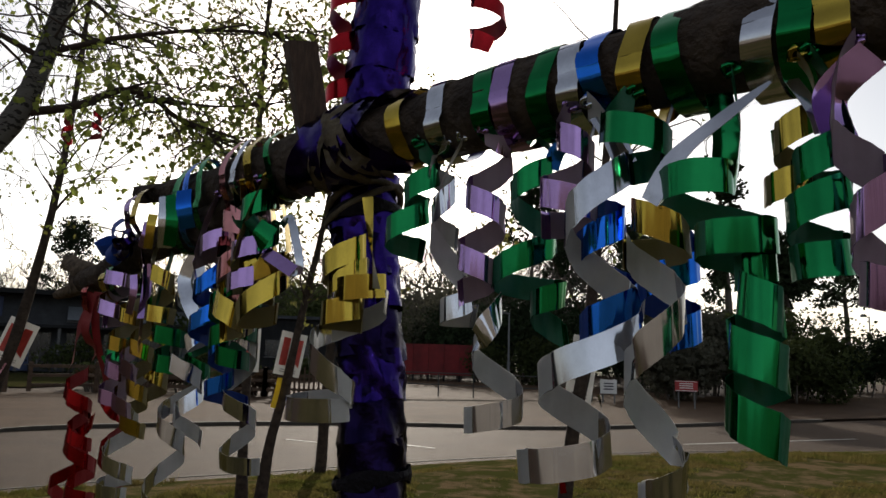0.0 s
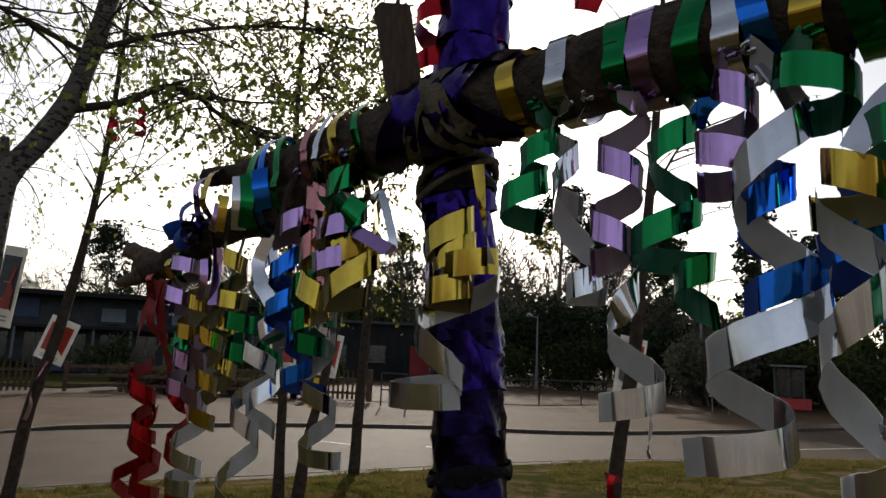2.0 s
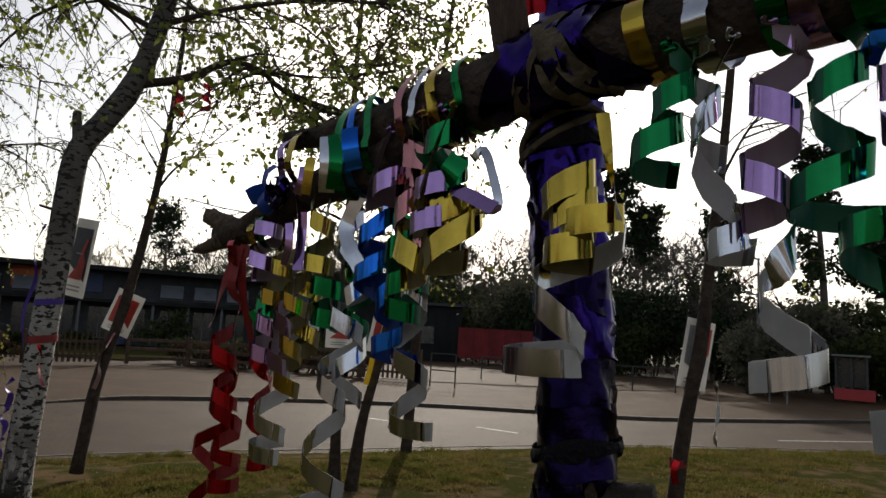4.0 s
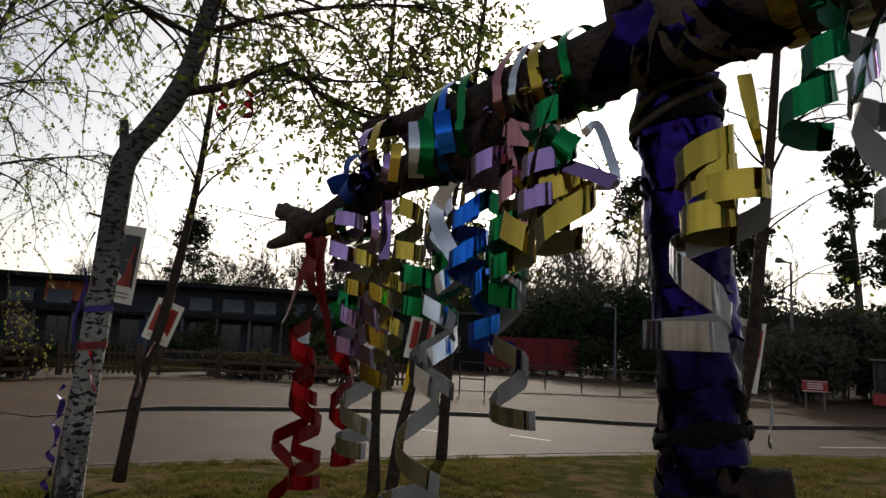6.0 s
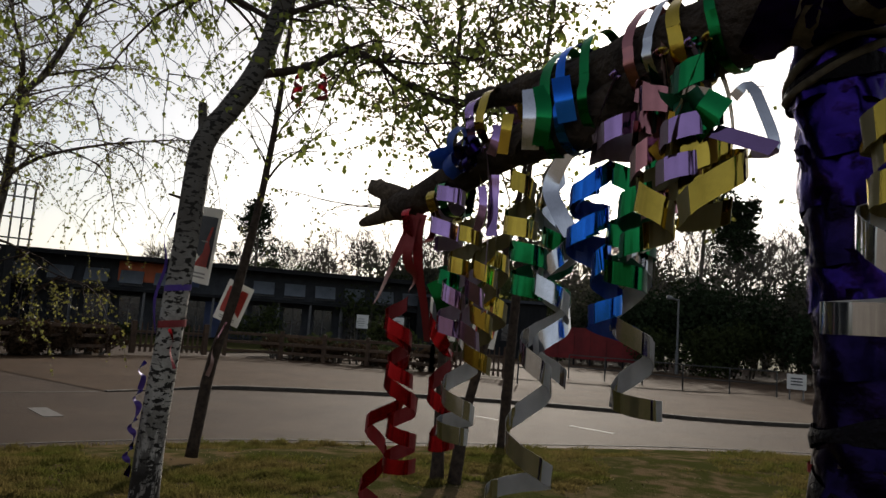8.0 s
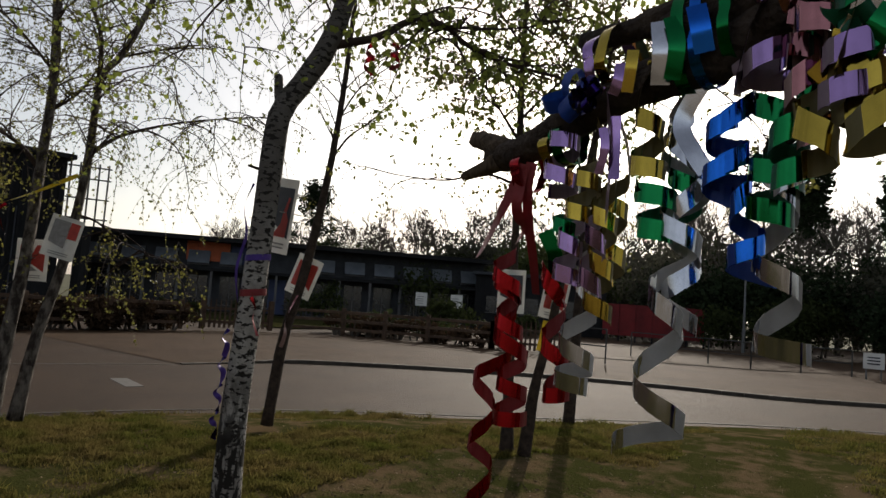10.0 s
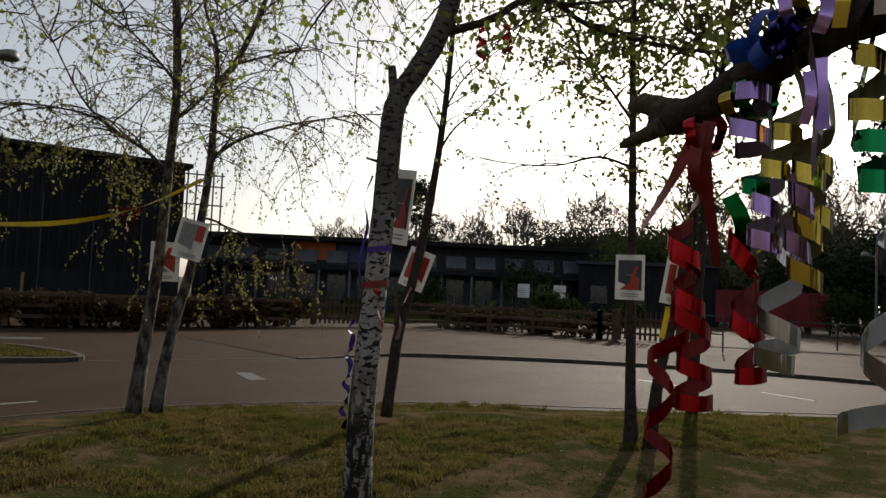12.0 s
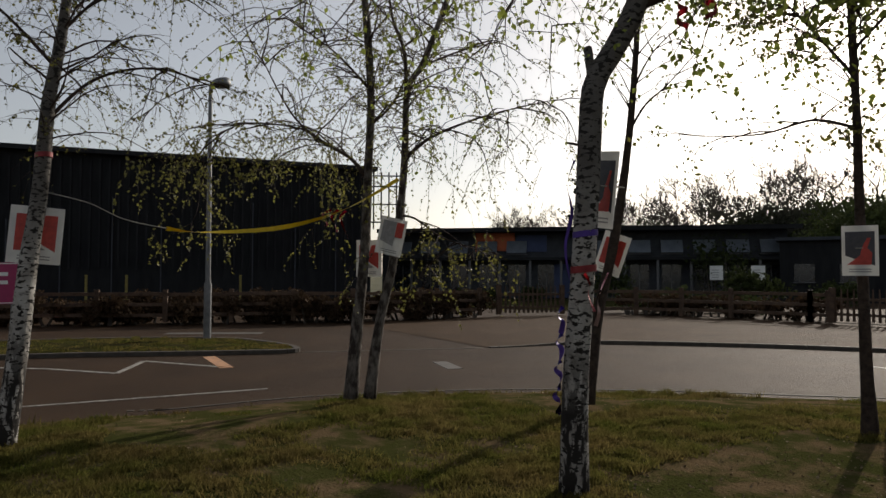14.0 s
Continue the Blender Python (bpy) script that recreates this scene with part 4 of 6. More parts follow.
def bush(label, x, y, w, d, h, count, seed, material, name="shrub", size=(0.18, 0.4), group="", base=-0.2, low=0.35):
    """A shrub of many small leaves in several lobes, with stems."""
    rng = random.Random(seed)
    b, stems = Build(), Build()
    lobes = [(rng.uniform(-0.5, 0.5) * w, rng.uniform(-0.5, 0.5) * d, rng.uniform(low, 0.8) * h, rng.uniform(0.25, 0.45)) for k in range(max(8, int(w * 1.6)))]
    for cx_, cy_, cz_, s in lobes:
        stems.tube([(x + cx_ * 0.7, y + cy_ * 0.7, base - 0.1), (x + cx_, y + cy_, base + cz_)], [0.05, 0.015], 5)
    for k in range(count):
        cx_, cy_, cz_, s = rng.choice(lobes)
        g = Vector((rng.gauss(0, 1), rng.gauss(0, 1), rng.gauss(0, 1))).normalized() * (rng.uniform(0.5, 1.05) if k % 5 else rng.uniform(0.1, 0.7)) * s * h
        p = Vector((x + cx_ + g.x * 1.3, y + cy_ + g.y, base + max(0.03, cz_ + g.z)))
        leaf(b, p, Vector((rng.gauss(0, 1), rng.gauss(0, 1), rng.gauss(0.2, 0.8))), rng.uniform(*size) * (1.0 if k % 5 else 2.2), rng)
    ob = thing(name, label, "shrub", group=group)
    tagged(part("stem", stems, M_FARBARK, ob), kind="stuff")
    tagged(part("crown", b, material, ob), kind="stuff")
    return ob


for i in range(16):
    bush("dark tangled woodland undergrowth below bare trees", -50 + i * 4.2, 63 + rw.uniform(-2, 2), 6.4, 4, (5.0 + 2.4 * min(i / 9, 1)) * rw.uniform(0.85, 1.15), 15000, 300 + i, M_THICKET if i % 3 else M_SHRUB, "woodland_shrub", (0.12, 0.28), "woodland undergrowth")
for i, (x, y, w, h) in enumerate(((3.2, 38.5, 5, 2.6), (7.8, 37.5, 5, 3.4), (11, 33, 4.5, 4.2), (14.5, 34.5, 5, 4.2), (19, 37, 5.5, 3.2), (24, 44, 6, 2.2), (29, 47, 7, 2.2), (35, 50, 7, 2.4), (9.2, 28.6, 3, 2.6), (13.5, 30, 4, 2.4), (0.5, 43, 5, 5.4), (-3.5, 45, 5, 6.0), (-8.5, 46, 6, 6.2), (5, 41, 5, 5.4), (9.5, 40, 5, 5.2), (-12.5, 50, 6, 6.0))):
    bush("dense dark evergreen shrubbery beside the entrance road", x, y, w, 3, h, 7000, 330 + i, (M_SHRUB, M_NEEDLE, M_THICKET)[i % 3], "shrub", (0.10, 0.24), "roadside shrubs")
HEDGE = curve_points([(-25.0, 1.0, 0), (-22.4, 5.6, 0), (-19.4, 10.2, 0), (-17.5, 13.4, 0), (-16.1, 17.2, 0)], 22)
for i, p in enumerate(HEDGE):
    bush("low brownish hedge growing through the fence", p.x, p.y, 1.7, 1.7, 0.85, 2200, 430 + i, M_DRYSHRUB, "hedge", (0.05, 0.12), "hedges behind the fence", -0.1, 0.12)
for i in range(7):
    bush("low brownish hedge growing through the fence", -12.6 + i, 23.0, 1.4, 0.9, 0.7, 600, 400 + i, M_DRYSHRUB, "hedge", (0.06, 0.13), "hedges behind the fence", -0.1, 0.12)
for i, (x, y, w, h) in enumerate(((-13.2, 24.5, 3, 0.9), (-10.5, 25.2, 3, 0.8), (-11.0, 30.5, 2.0, 1.6), (-20.5, 33.5, 2.5, 2.2), (-15.8, 38.2, 2.4, 3.6), (-24.5, 29, 6, 0.9), (-9.0, 35.0, 1.6, 1.2))):
    bush("rounded green shrub in front of the school", x, y, w, 1.6, h, 1100, 380 + i, M_SHRUB, "shrub", (0.08, 0.18), "school shrubs")

# ---- the decorated cross ----
AX, AY = 0.981, 0.434
BDX, BDY = -0.807, 0.591


def beam_at(s, off=0.0, z=1.905):
    """A point s metres along the cross beam, off metres towards the viewer's side."""
    return Vector((AX + BDX * s - BDY * off, AY + BDY * s + BDX * off, z))


rc = random.Random(3)
cross = thing("log_cross", "tall cross of rough logs bound with purple foil and ribbons", "cross")
POST = [(0.685, 0.775, -0.1), (0.68, 0.775, 0.5), (0.673, 0.78, 1.0), (0.668, 0.785, 1.35), (0.657, 0.79, 1.55), (0.643, 0.79, 1.7), (0.633, 0.79, 1.82), (0.642, 0.795, 1.98), (0.66, 0.80, 2.2), (0.67, 0.80, 2.75)]
post_line = curve_points(POST, 30)
part("post", Build().tube(post_line, [0.05] * 30, 14, rough=0.05, rng=rc), M_LOG, cross, "bark-covered upright log", True)
beam_line = [beam_at(-0.62, 0, 1.9), beam_at(-0.3, 0, 1.915), beam_at(0.0, 0, 1.912), beam_at(0.3, 0, 1.905), beam_at(0.6, 0, 1.9), beam_at(0.8, 0, 1.885), beam_at(0.95, 0, 1.865)]
part("beam", Build().tube(curve_points(beam_line, 40), [0.052 + 0.002 * math.sin(i * 0.9) - 0.010 * max(0, i - 24) / 15 for i in range(40)], 16, rough=0.045, rng=rc), M_LOG, cross, "thick bark-covered cross beam", True)
part("branch_stub", Build().tube(curve_points([beam_at(0.86, 0, 1.9), beam_at(1.0, 0, 1.905), beam_at(1.13, 0.0, 1.915), beam_at(1.165, 0, 1.913)], 14), [0.03] * 5 + [0.022] * 7 + [0.019, 0.012], 9, rough=0.1, rng=rc), M_LOG, cross, "thin dead branch end", True)
part("lower_fork", Build().tube(curve_points([beam_at(0.54, 0, 1.89), beam_at(0.70, 0, 1.862), beam_at(0.82, 0, 1.818), beam_at(0.92, 0, 1.803), beam_at(1.03, 0, 1.798), beam_at(1.15, 0, 1.775), beam_at(1.3, 0, 1.735), beam_at(1.4, 0, 1.725), beam_at(1.44, 0, 1.727)], 30), [0.045 - 0.0005 * i for i in range(30)], 12, rough=0.08, rng=rc), M_LOG, cross, "forked end of the beam", True)
snag = Build()
snag.tube(curve_points([beam_at(1.40, 0, 1.735), beam_at(1.45, 0.01, 1.765), beam_at(1.495, 0.01, 1.775), beam_at(1.51, 0, 1.785)], 9), [0.03, 0.03, 0.027, 0.024, 0.024, 0.02, 0.017, 0.02, 0.009], 9, rough=0.2, rng=rc)
snag.tube(curve_points([beam_at(1.40, 0.015, 1.712), beam_at(1.47, 0.02, 1.70), beam_at(1.535, 0.02, 1.692)], 7), [0.024, 0.022, 0.018, 0.016, 0.013, 0.012, 0.006], 7, rough=0.2, rng=rc)
snag.tube(curve_points([beam_at(1.44, -0.01, 1.74), beam_at(1.475, -0.02, 1.733), beam_at(1.49, -0.025, 1.745)], 6), [0.02, 0.017, 0.014, 0.011, 0.009, 0.005], 7, rough=0.2, rng=rc)
part("snag", snag, M_WOOD, cross, "splintered weathered wood end", True)
# sawn wedge tied behind the joint
wedge_turn = Matrix.Rotation(radians(36), 3, "Z") @ Matrix.Rotation(radians(0), 3, "X") @ Matrix.Rotation(radians(-12), 3, "Y")
part("wedge", Build().box((0.548, 0.70, 1.985), (0.052, 0.024, 0.20), wedge_turn), M_PLANK, cross, "sawn brown batten")
part("cut_stub", Build().tube([(0.66, 0.78, 1.28), (0.72, 0.765, 1.30), (0.772, 0.75, 1.308)], [0.036, 0.032, 0.030], 10, rough=0.05, rng=rc), M_LOG, cross, "sawn-off side branch", True)


def foil_sleeve(z0, z1, r, seed, flare):
    """One turn of crinkled foil round the post, with a loose lower edge."""
    rng = random.Random(seed)
    b = Build()
    n, rows = 40, 6
    tilt, ph = rng.uniform(-0.016, 0.016), rng.uniform(0, 6.28)
    for j in range(rows):
        u = j / (rows - 1)
        for k in range(n):
            a = 2 * math.pi * k / n
            z = z0 + (z1 - z0) * u + tilt * math.cos(a + ph) + 0.005 * math.sin(3 * a + ph) * (1 - u)
            c = np.interp(z, [p.z for p in post_line], [p.x for p in post_line]), 0.79
            rr = r + flare * (1 - u) ** 2 * (0.6 + 0.6 * math.sin(2 * a + ph)) + 0.0030 * math.sin(5 * a + 7 * u + ph) + rng.uniform(-0.0035, 0.0035)
            b.v.append((c[0] + math.cos(a) * rr, c[1] + math.sin(a) * rr, z))
    for j in range(rows - 1):
        for k in range(n):
            a, c2 = j * n + k, j * n + (k + 1) % n
            b.face(a, c2, c2 + n, a + n)
    return b


z, k = 0.02, 0
while z < 2.68:
    h = rc.uniform(0.052, 0.085)
    if not 1.865 < z < 1.90:
        # low sleeves take the blackened copy, so their dim reflection is painted in
        part("foil_sleeve", foil_sleeve(z - 0.012, z + h + 0.01, 0.0545 + 0.0015 * (k % 2), 400 + k, 0.012 if z < 1.5 else 0.006), M_SHADEFOIL if z < 1.40 or (z < 1.58 and k % 3) else FOIL["purple"][0], cross, "crinkled purple foil, mostly darkened for dim reflections" if z < 1.58 else "crinkled purple foil", True)
    if rc.random() < (0.95 if z < 1.38 else 0.1):
        zz = z + h * 0.2
        c = float(np.interp(zz, [p.z for p in post_line], [p.x for p in post_line]))
        tb = Build()
        for q in range(36):
            a = 2 * math.pi * q / 36
            for dz, rr in ((-0.012, 0.0640), (0.0, 0.0665), (0.012, 0.0635)):
                tb.v.append((c + math.cos(a) * rr, 0.79 + math.sin(a) * rr, zz + dz * (1 + 0.4 * math.sin(3 * a + k)) + 0.013 * math.sin(a + k * 2.1)))
        for q in range(36):
            for g in (0, 1):
                a0, a1 = q * 3 + g, ((q + 1) % 36) * 3 + g
                tb.face(a0, a1, a1 + 1, a0 + 1)
        part("binding", tb, M_RUBBER, cross, "dark binding tape", True)
    z += h
    k += 1


def wrap(colour, s, width=0.032, z0=1.908, r=0.0565, slant=0.0, seed=0):
    """A ribbon band round the beam."""
    rng = random.Random(seed)
    b = Build()
    n = 40
    ph = rng.uniform(0, 6.28)
    for k in range(n + 1):
        a = 2 * math.pi * k / n
        for j, w in enumerate((-0.5, -0.17, 0.17, 0.5)):
            rr = r + 0.002 * math.sin(5 * a + ph) + (0.006 if math.sin(a) < -0.3 else 0) * abs(math.sin(a + ph)) + rng.uniform(-0.0006, 0.0006)
            ss = s + w * width + slant * math.sin(a) + 0.004 * math.sin(a * 2 + ph)
            # the band hugs both the beam and the fork below it
            drop = float(np.interp(s, [0.5, 0.65, 0.76, 0.87, 1.0], [0.0, 0.022, 0.048, 0.086, 0.082])) if s < 1.0 else 0.0
            zc = z0 if s < 0.8 else z0 - 0.1 * (s - 0.8)
            b.v.append(tuple(beam_at(ss, math.cos(a) * rr, zc - drop / 2 + math.sin(a) * (rr + drop / 2))))
    for k in range(n):
        for j in range(3):
            q = k * 4 + j
            b.face(q, q + 4, q + 5, q + 1)
    return part("ribbon_band", b, FOIL[colour][0], cross, colour + " foil ribbon wound round the beam", True)


BANDS = (("gold", -0.261), ("green", -0.232), ("silver", -0.202), ("green", -0.113), ("gold", -0.071), ("blue", -0.022), ("silver", 0.011), ("green", 0.047), ("lilac", 0.107), ("green", 0.138), ("silver", 0.219), ("gold", 0.291), ("green", 0.594), ("gold", 0.650), ("silver", 0.688), ("rose", 0.723), ("green", 0.817), ("blue", 0.869), ("green", 0.901),
         ("gold", 1.06), ("lilac", 1.09), ("gold", 1.22), ("green", 1.19), ("red", 1.31))
for i, (colour, s) in enumerate(BANDS):
    if s < 1.0:
        wrap(colour, s, 0.029 if s < 0.58 else rc.uniform(0.014, 0.024), slant=rc.uniform(-0.004, 0.004), seed=500 + i, r=0.0565 if s < 0.75 else 0.0565 - 0.03 * (s - 0.75))
    elif s < 1.15:
        wrap(colour, s, 0.026, 1.885, 0.06, seed=500 + i)
    else:
        wrap(colour, s, 0.028, 1.775 - 0.26 * (s - 1.15), 0.041, seed=500 + i)


# purple foil and brown tape crossing over the joint
def strap(path, width, colour, facing=(0, -1, 0.2), mats=None, twist=0.0, taper=1.0):
    """A flat ribbon of two layers along a path."""
    b = Build()
    pts = curve_points(path, 18)
    base = Vector(facing).normalized()
    for i, p in enumerate(pts):
        t = (pts[min(i + 1, 17)] - pts[max(i - 1, 0)]).normalized()
        w = t.cross(base).normalized()
        nrm = w.cross(t).normalized()
        if twist:
            q = Matrix.Rotation(twist * i / 17, 3, t)
            w, nrm = q @ w, q @ nrm
        for side in (0.0003, -0.0003):
            for k in (-0.5, 0.0, 0.5):
                b.v.append(tuple(p + w * width * k * (taper + (1 - taper) * min(1, i / 11)) + nrm * side))
    for i in range(17):
        for layer in (0, 1):
            for k in (0, 1):
                a = i * 6 + layer * 3 + k
                b.face(*((a, a + 1, a + 7, a + 6) if layer else (a, a + 6, a + 7, a + 1)), slot=layer)
    return b, (mats or list(FOIL[colour]))


def on_beam(s, degrees, r=0.062):
    """A point on the skin of the beam; 0 faces the viewer, 90 is on top."""
    a = radians(degrees)
    return beam_at(s, math.cos(a) * r, 1.905 + math.sin(a) * r)


def over_joint(s0, s1, width, mats, name, label, r=0.062):
    pts = [on_beam(s0 + (s1 - s0) * u, 118 - 205 * u, r) for u in (0, 0.2, 0.4, 0.6, 0.8, 1.0)]
    bld = Build()
    line = curve_points(pts, 20)
    for i, p in enumerate(line):
        t = (line[min(i + 1, 19)] - line[max(i - 1, 0)]).normalized()
        mid = beam_at((p - Vector((AX, AY, p.z))).dot(Vector((BDX, BDY, 0))), 0, 1.905)
        out = (p - mid).normalized()
        w = t.cross(out).normalized()
        for k in (-0.5, -0.2, 0.2, 0.5):
            bld.v.append(tuple(p + w * width * k + out * (0.004 * math.sin(i * 0.8 + k * 5) + rc.uniform(-0.0012, 0.0012))))
    for i in range(19):
        for k in range(3):
            a = i * 4 + k
            bld.face(a, a + 1, a + 5, a + 4)
    part(name, bld, mats, cross, label, True)


for s0, s1, w in ((0.28, 0.50, 0.05), (0.34, 0.56, 0.05), (0.52, 0.30, 0.05), (0.46, 0.36, 0.06), (0.38, 0.44, 0.07), (0.55, 0.40, 0.045)):
    over_joint(s0, s1, w, FOIL["purple"][0], "joint_foil", "purple foil bound over the joint", 0.061 + rc.uniform(0, 0.004))
for s0, s1, w in ((0.49, 0.34, 0.034), (0.36, 0.50, 0.026), (0.45, 0.40, 0.04)):
    over_joint(s0, s1, w, M_CLOTH, "binding_cloth", "dull brown cloth binding", 0.066)
for k in range(2):
    c = float(np.interp(1.84 - 0.012 * k, [p.z for p in post_line], [p.x for p in post_line]))
    tie = Build().tube([(c + math.cos(a) * 0.063, 0.79 + math.sin(a) * 0.063, 1.825 + 0.035 * math.cos(a + k)) for a in np.linspace(0, 6.2832, 30)], 0.006, 6, caps=False)
    part("binding_cloth", tie, M_CLOTH, cross, "dull brown cloth binding", True)


# ---- streamers ----
STREAMER_LABELS = {"silver": "curled silver foil ribbon with pale back, hanging from the beam", "gold": "curled gold foil ribbon hanging from the log beam", "green": "curled shiny green foil ribbon hanging from the log beam", "blue": "curled shiny blue foil ribbon hanging from the log beam", "red": "long curled red foil ribbon hanging down", "lilac": "curled lilac foil ribbon hanging from the log beam", "rose": "curled dusky pink foil ribbon under the log beam"}


def streamer(colour, top, foot, r, turns, phase, width=0.031):
    """A curled foil ribbon wound as a loose helix about the line from top to foot."""
    top, foot = Vector(top), Vector(foot)
    rng = random.Random(phase * 7 + int(abs(top.x) * 1000))
    turns = max(turns, 0.8)
    n = max(24, int(turns * 28))
    b = Build()
    axis = (foot - top).normalized()
    length = max((foot - top).length, width * 1.05)
    e1 = axis.cross(Vector((0.3, 1, 0.1))).normalized()
    e2 = axis.cross(e1)
    way = rng.choice((1, -1))
    sway = r * 0.14 if length > 0.12 else 0.0
    pts = []
    for i in range(n + 1):
        u = i / n
        a = radians(phase) + way * 2 * math.pi * turns * u
        rad = r * (1.0 + 0.14 * math.sin(u * 3.3 + phase) + 0.004 * math.sin(i * 1.7 + phase) + rng.gauss(0, 0.011))
        uu = u + 0.02 * math.sin(u * turns * 6.28 + phase)
        c = top + axis * (width * 0.45 + (length - width * 0.9) * uu) + (e1 * math.sin(u * 4 + phase) + e2 * math.cos(u * 3 + phase)) * sway
        d = e1 * math.cos(a) + e2 * math.sin(a)
        pts.append((c + d * rad, d))
    for i, (p, nrm) in enumerate(pts):
        t = (pts[min(i + 1, n)][0] - pts[max(i - 1, 0)][0]).normalized()
        nn = (nrm - t * nrm.dot(t)).normalized()
        w = t.cross(nn).normalized()
        # the outer face leans slightly to the sky
        nn = (nn + Vector((0, 0, 0.04 + 0.10 * math.sin(i * 0.21 + phase)))).normalized()
        nn = (nn - t * nn.dot(t)).normalized()
        w2 = t.cross(nn).normalized()
        for side in (0.0003, -0.0003):
            for k in (-0.5, 0.0, 0.5):
                b.v.append(tuple(p + w2 * width * k + nn * side))
    for i in range(n):
        for layer in (0, 1):
            for k in (0, 1):
                a = i * 6 + layer * 3 + k
                b.face(*((a, a + 1, a + 7, a + 6) if layer else (a, a + 6, a + 7, a + 1)), slot=layer)
    ob = single("streamer", b, list(FOIL[colour]), STREAMER_LABELS[colour], "streamer", "foil streamers on the cross", smooth=True)
    return ob


def ribbon(colour, path, width=0.031, facing=(0, -1, 0.2), twist=0.0, label="", mats=None, taper=1.0):
    b, ms = strap(path, width, colour, facing=facing, twist=twist, mats=mats, taper=taper)
    return single("ribbon", b, ms, label or (colour + " foil ribbon knotted round the log beam"), "ribbon", "loose ribbons on the cross", smooth=True)


def curl(colour, s, off, heading, front, width, tied, bends):
    """A long foil ribbon that hangs in loose curls below the beam.

    bends: the outermost points of the curls, (sideways, height), one to each half turn,
    in the upright plane across the heading; front: the first half turn bulges to the near side."""
    rng = random.Random(int(s * 977) + len(bends))
    mid = beam_at(s, off, 0)
    away = Vector((math.cos(radians(heading)), math.sin(radians(heading)), 0))
    side = Vector((away.y, -away.x, 0))
    n = len(bends)
    reach = [abs(bends[i + 1][0] - bends[i][0]) / 2 for i in range(n - 1)]
    line = []
    steps = 26
    heights = [z for u, z in bends]
    for i in range(n - 1):
        (u0, z0), (u1, z1) = bends[i], bends[i + 1]
        r0 = (reach[max(i - 1, 0)] + reach[i]) / 2
        r1 = (reach[i] + reach[min(i + 1, n - 2)]) / 2
        zb, za = heights[max(i - 1, 0)], heights[min(i + 2, n - 1)]
        near = -1 if (i % 2 == 0) == front else 1
        for k in range(steps + (1 if i == n - 2 else 0)):
            f = k / steps
            a = math.pi * f
            lat = u0 + (u1 - u0) * (1 - math.cos(a)) / 2
            z = 0.5 * (2 * z0 + (z1 - zb) * f + (2 * zb - 5 * z0 + 4 * z1 - za) * f * f + (3 * z0 - zb - 3 * z1 + za) * f ** 3)
            z = 0.5 * z + 0.5 * (z0 + (z1 - z0) * f)
            r = max((r0 + (r1 - r0) * f) * 0.95, 0.012)
            p = mid + side * lat + away * near * r * math.sin(a)
            out = side * math.copysign(math.cos(a), u0 - u1) + away * near * math.sin(a)
            line.append((Vector((p.x, p.y, z)), out.normalized()))
    if tied:
        # plain lead from the knot under the beam to the first curl
        p0, out0 = line[0]
        foot = beam_at(s + rng.uniform(-0.01, 0.01), max(min(off, 0.045), -0.045), 1.865 if s < 0.7 else 1.865 - 0.2 * (s - 0.7))
        if foot.z - p0.z > 0.02:
            line = [(foot.lerp(p0, k / 8) + out0 * 0.006 * math.sin(k / 8 * math.pi), out0) for k in range(8)] + line
    b = Build()
    m = len(line)
    ph, lean = rng.uniform(0, 6.28), rng.uniform(-0.07, 0.11)
    up = Vector((0, 0, 1))
    for i, (p, out) in enumerate(line):
        t = (line[min(i + 1, m - 1)][0] - line[max(i - 1, 0)][0]).normalized()
        flat = (out - t * out.dot(t)).normalized()
        across = t.cross(flat).normalized()
        if across.z < 0:
            across = -across
        # the foil bends about one upright axis only; steep stretches turn square to their run
        steep = min(max((abs(t.z) - 0.6) / 0.3, 0), 1)
        ruling = (up - out * (lean + 0.06 * math.sin(i * 0.11 + ph))) / max(math.sqrt(1 - min(t.z * t.z, 0.6)), 0.5)
        w = ruling.lerp(across, steep)
        ripple = 0.0008 * math.sin(i * 0.8 + ph) + 0.0004 * math.sin(i * 1.9 + 2 * ph)
        for layer in (0.0003, -0.0003):
            for k in (-0.5, 0.0, 0.5):
                b.v.append(tuple(p + w * width * k + flat * (layer + ripple)))
    for i in range(m - 1):
        for layer in (0, 1):
            for k in (0, 1):
                a = i * 6 + layer * 3 + k
                # the shiny face lies on the outside of the curls
                quad = (a, a + 6, a + 7, a + 1) if layer == 0 else (a, a + 1, a + 7, a + 6)
                b.face(*quad, slot=layer)
    if not tied:
        return single("streamer", b, list(FOIL[colour]), STREAMER_LABELS[colour], "streamer", "foil streamers on the cross", smooth=True)
    holder = thing("streamer", STREAMER_LABELS[colour], "streamer", group="foil streamers on the cross")
    part("ribbon", b, list(FOIL[colour]), holder, smooth=True)
    # the pinched knot by which it hangs
    p0 = line[0][0]
    loop = [p0 + side * 0.007 * math.cos(a) + Vector((0, 0, 0.005 * math.sin(a) + 0.004)) + away * 0.004 * math.sin(2 * a) for a in np.linspace(0, 6.2832, 13)]
    part("knot", Build().tube(loop, [0.0035 + 0.0012 * math.sin(2.1 * k + ph) for k in range(13)], 7), FOIL[colour][0], holder, "tight crumpled knot", True)
    return holder


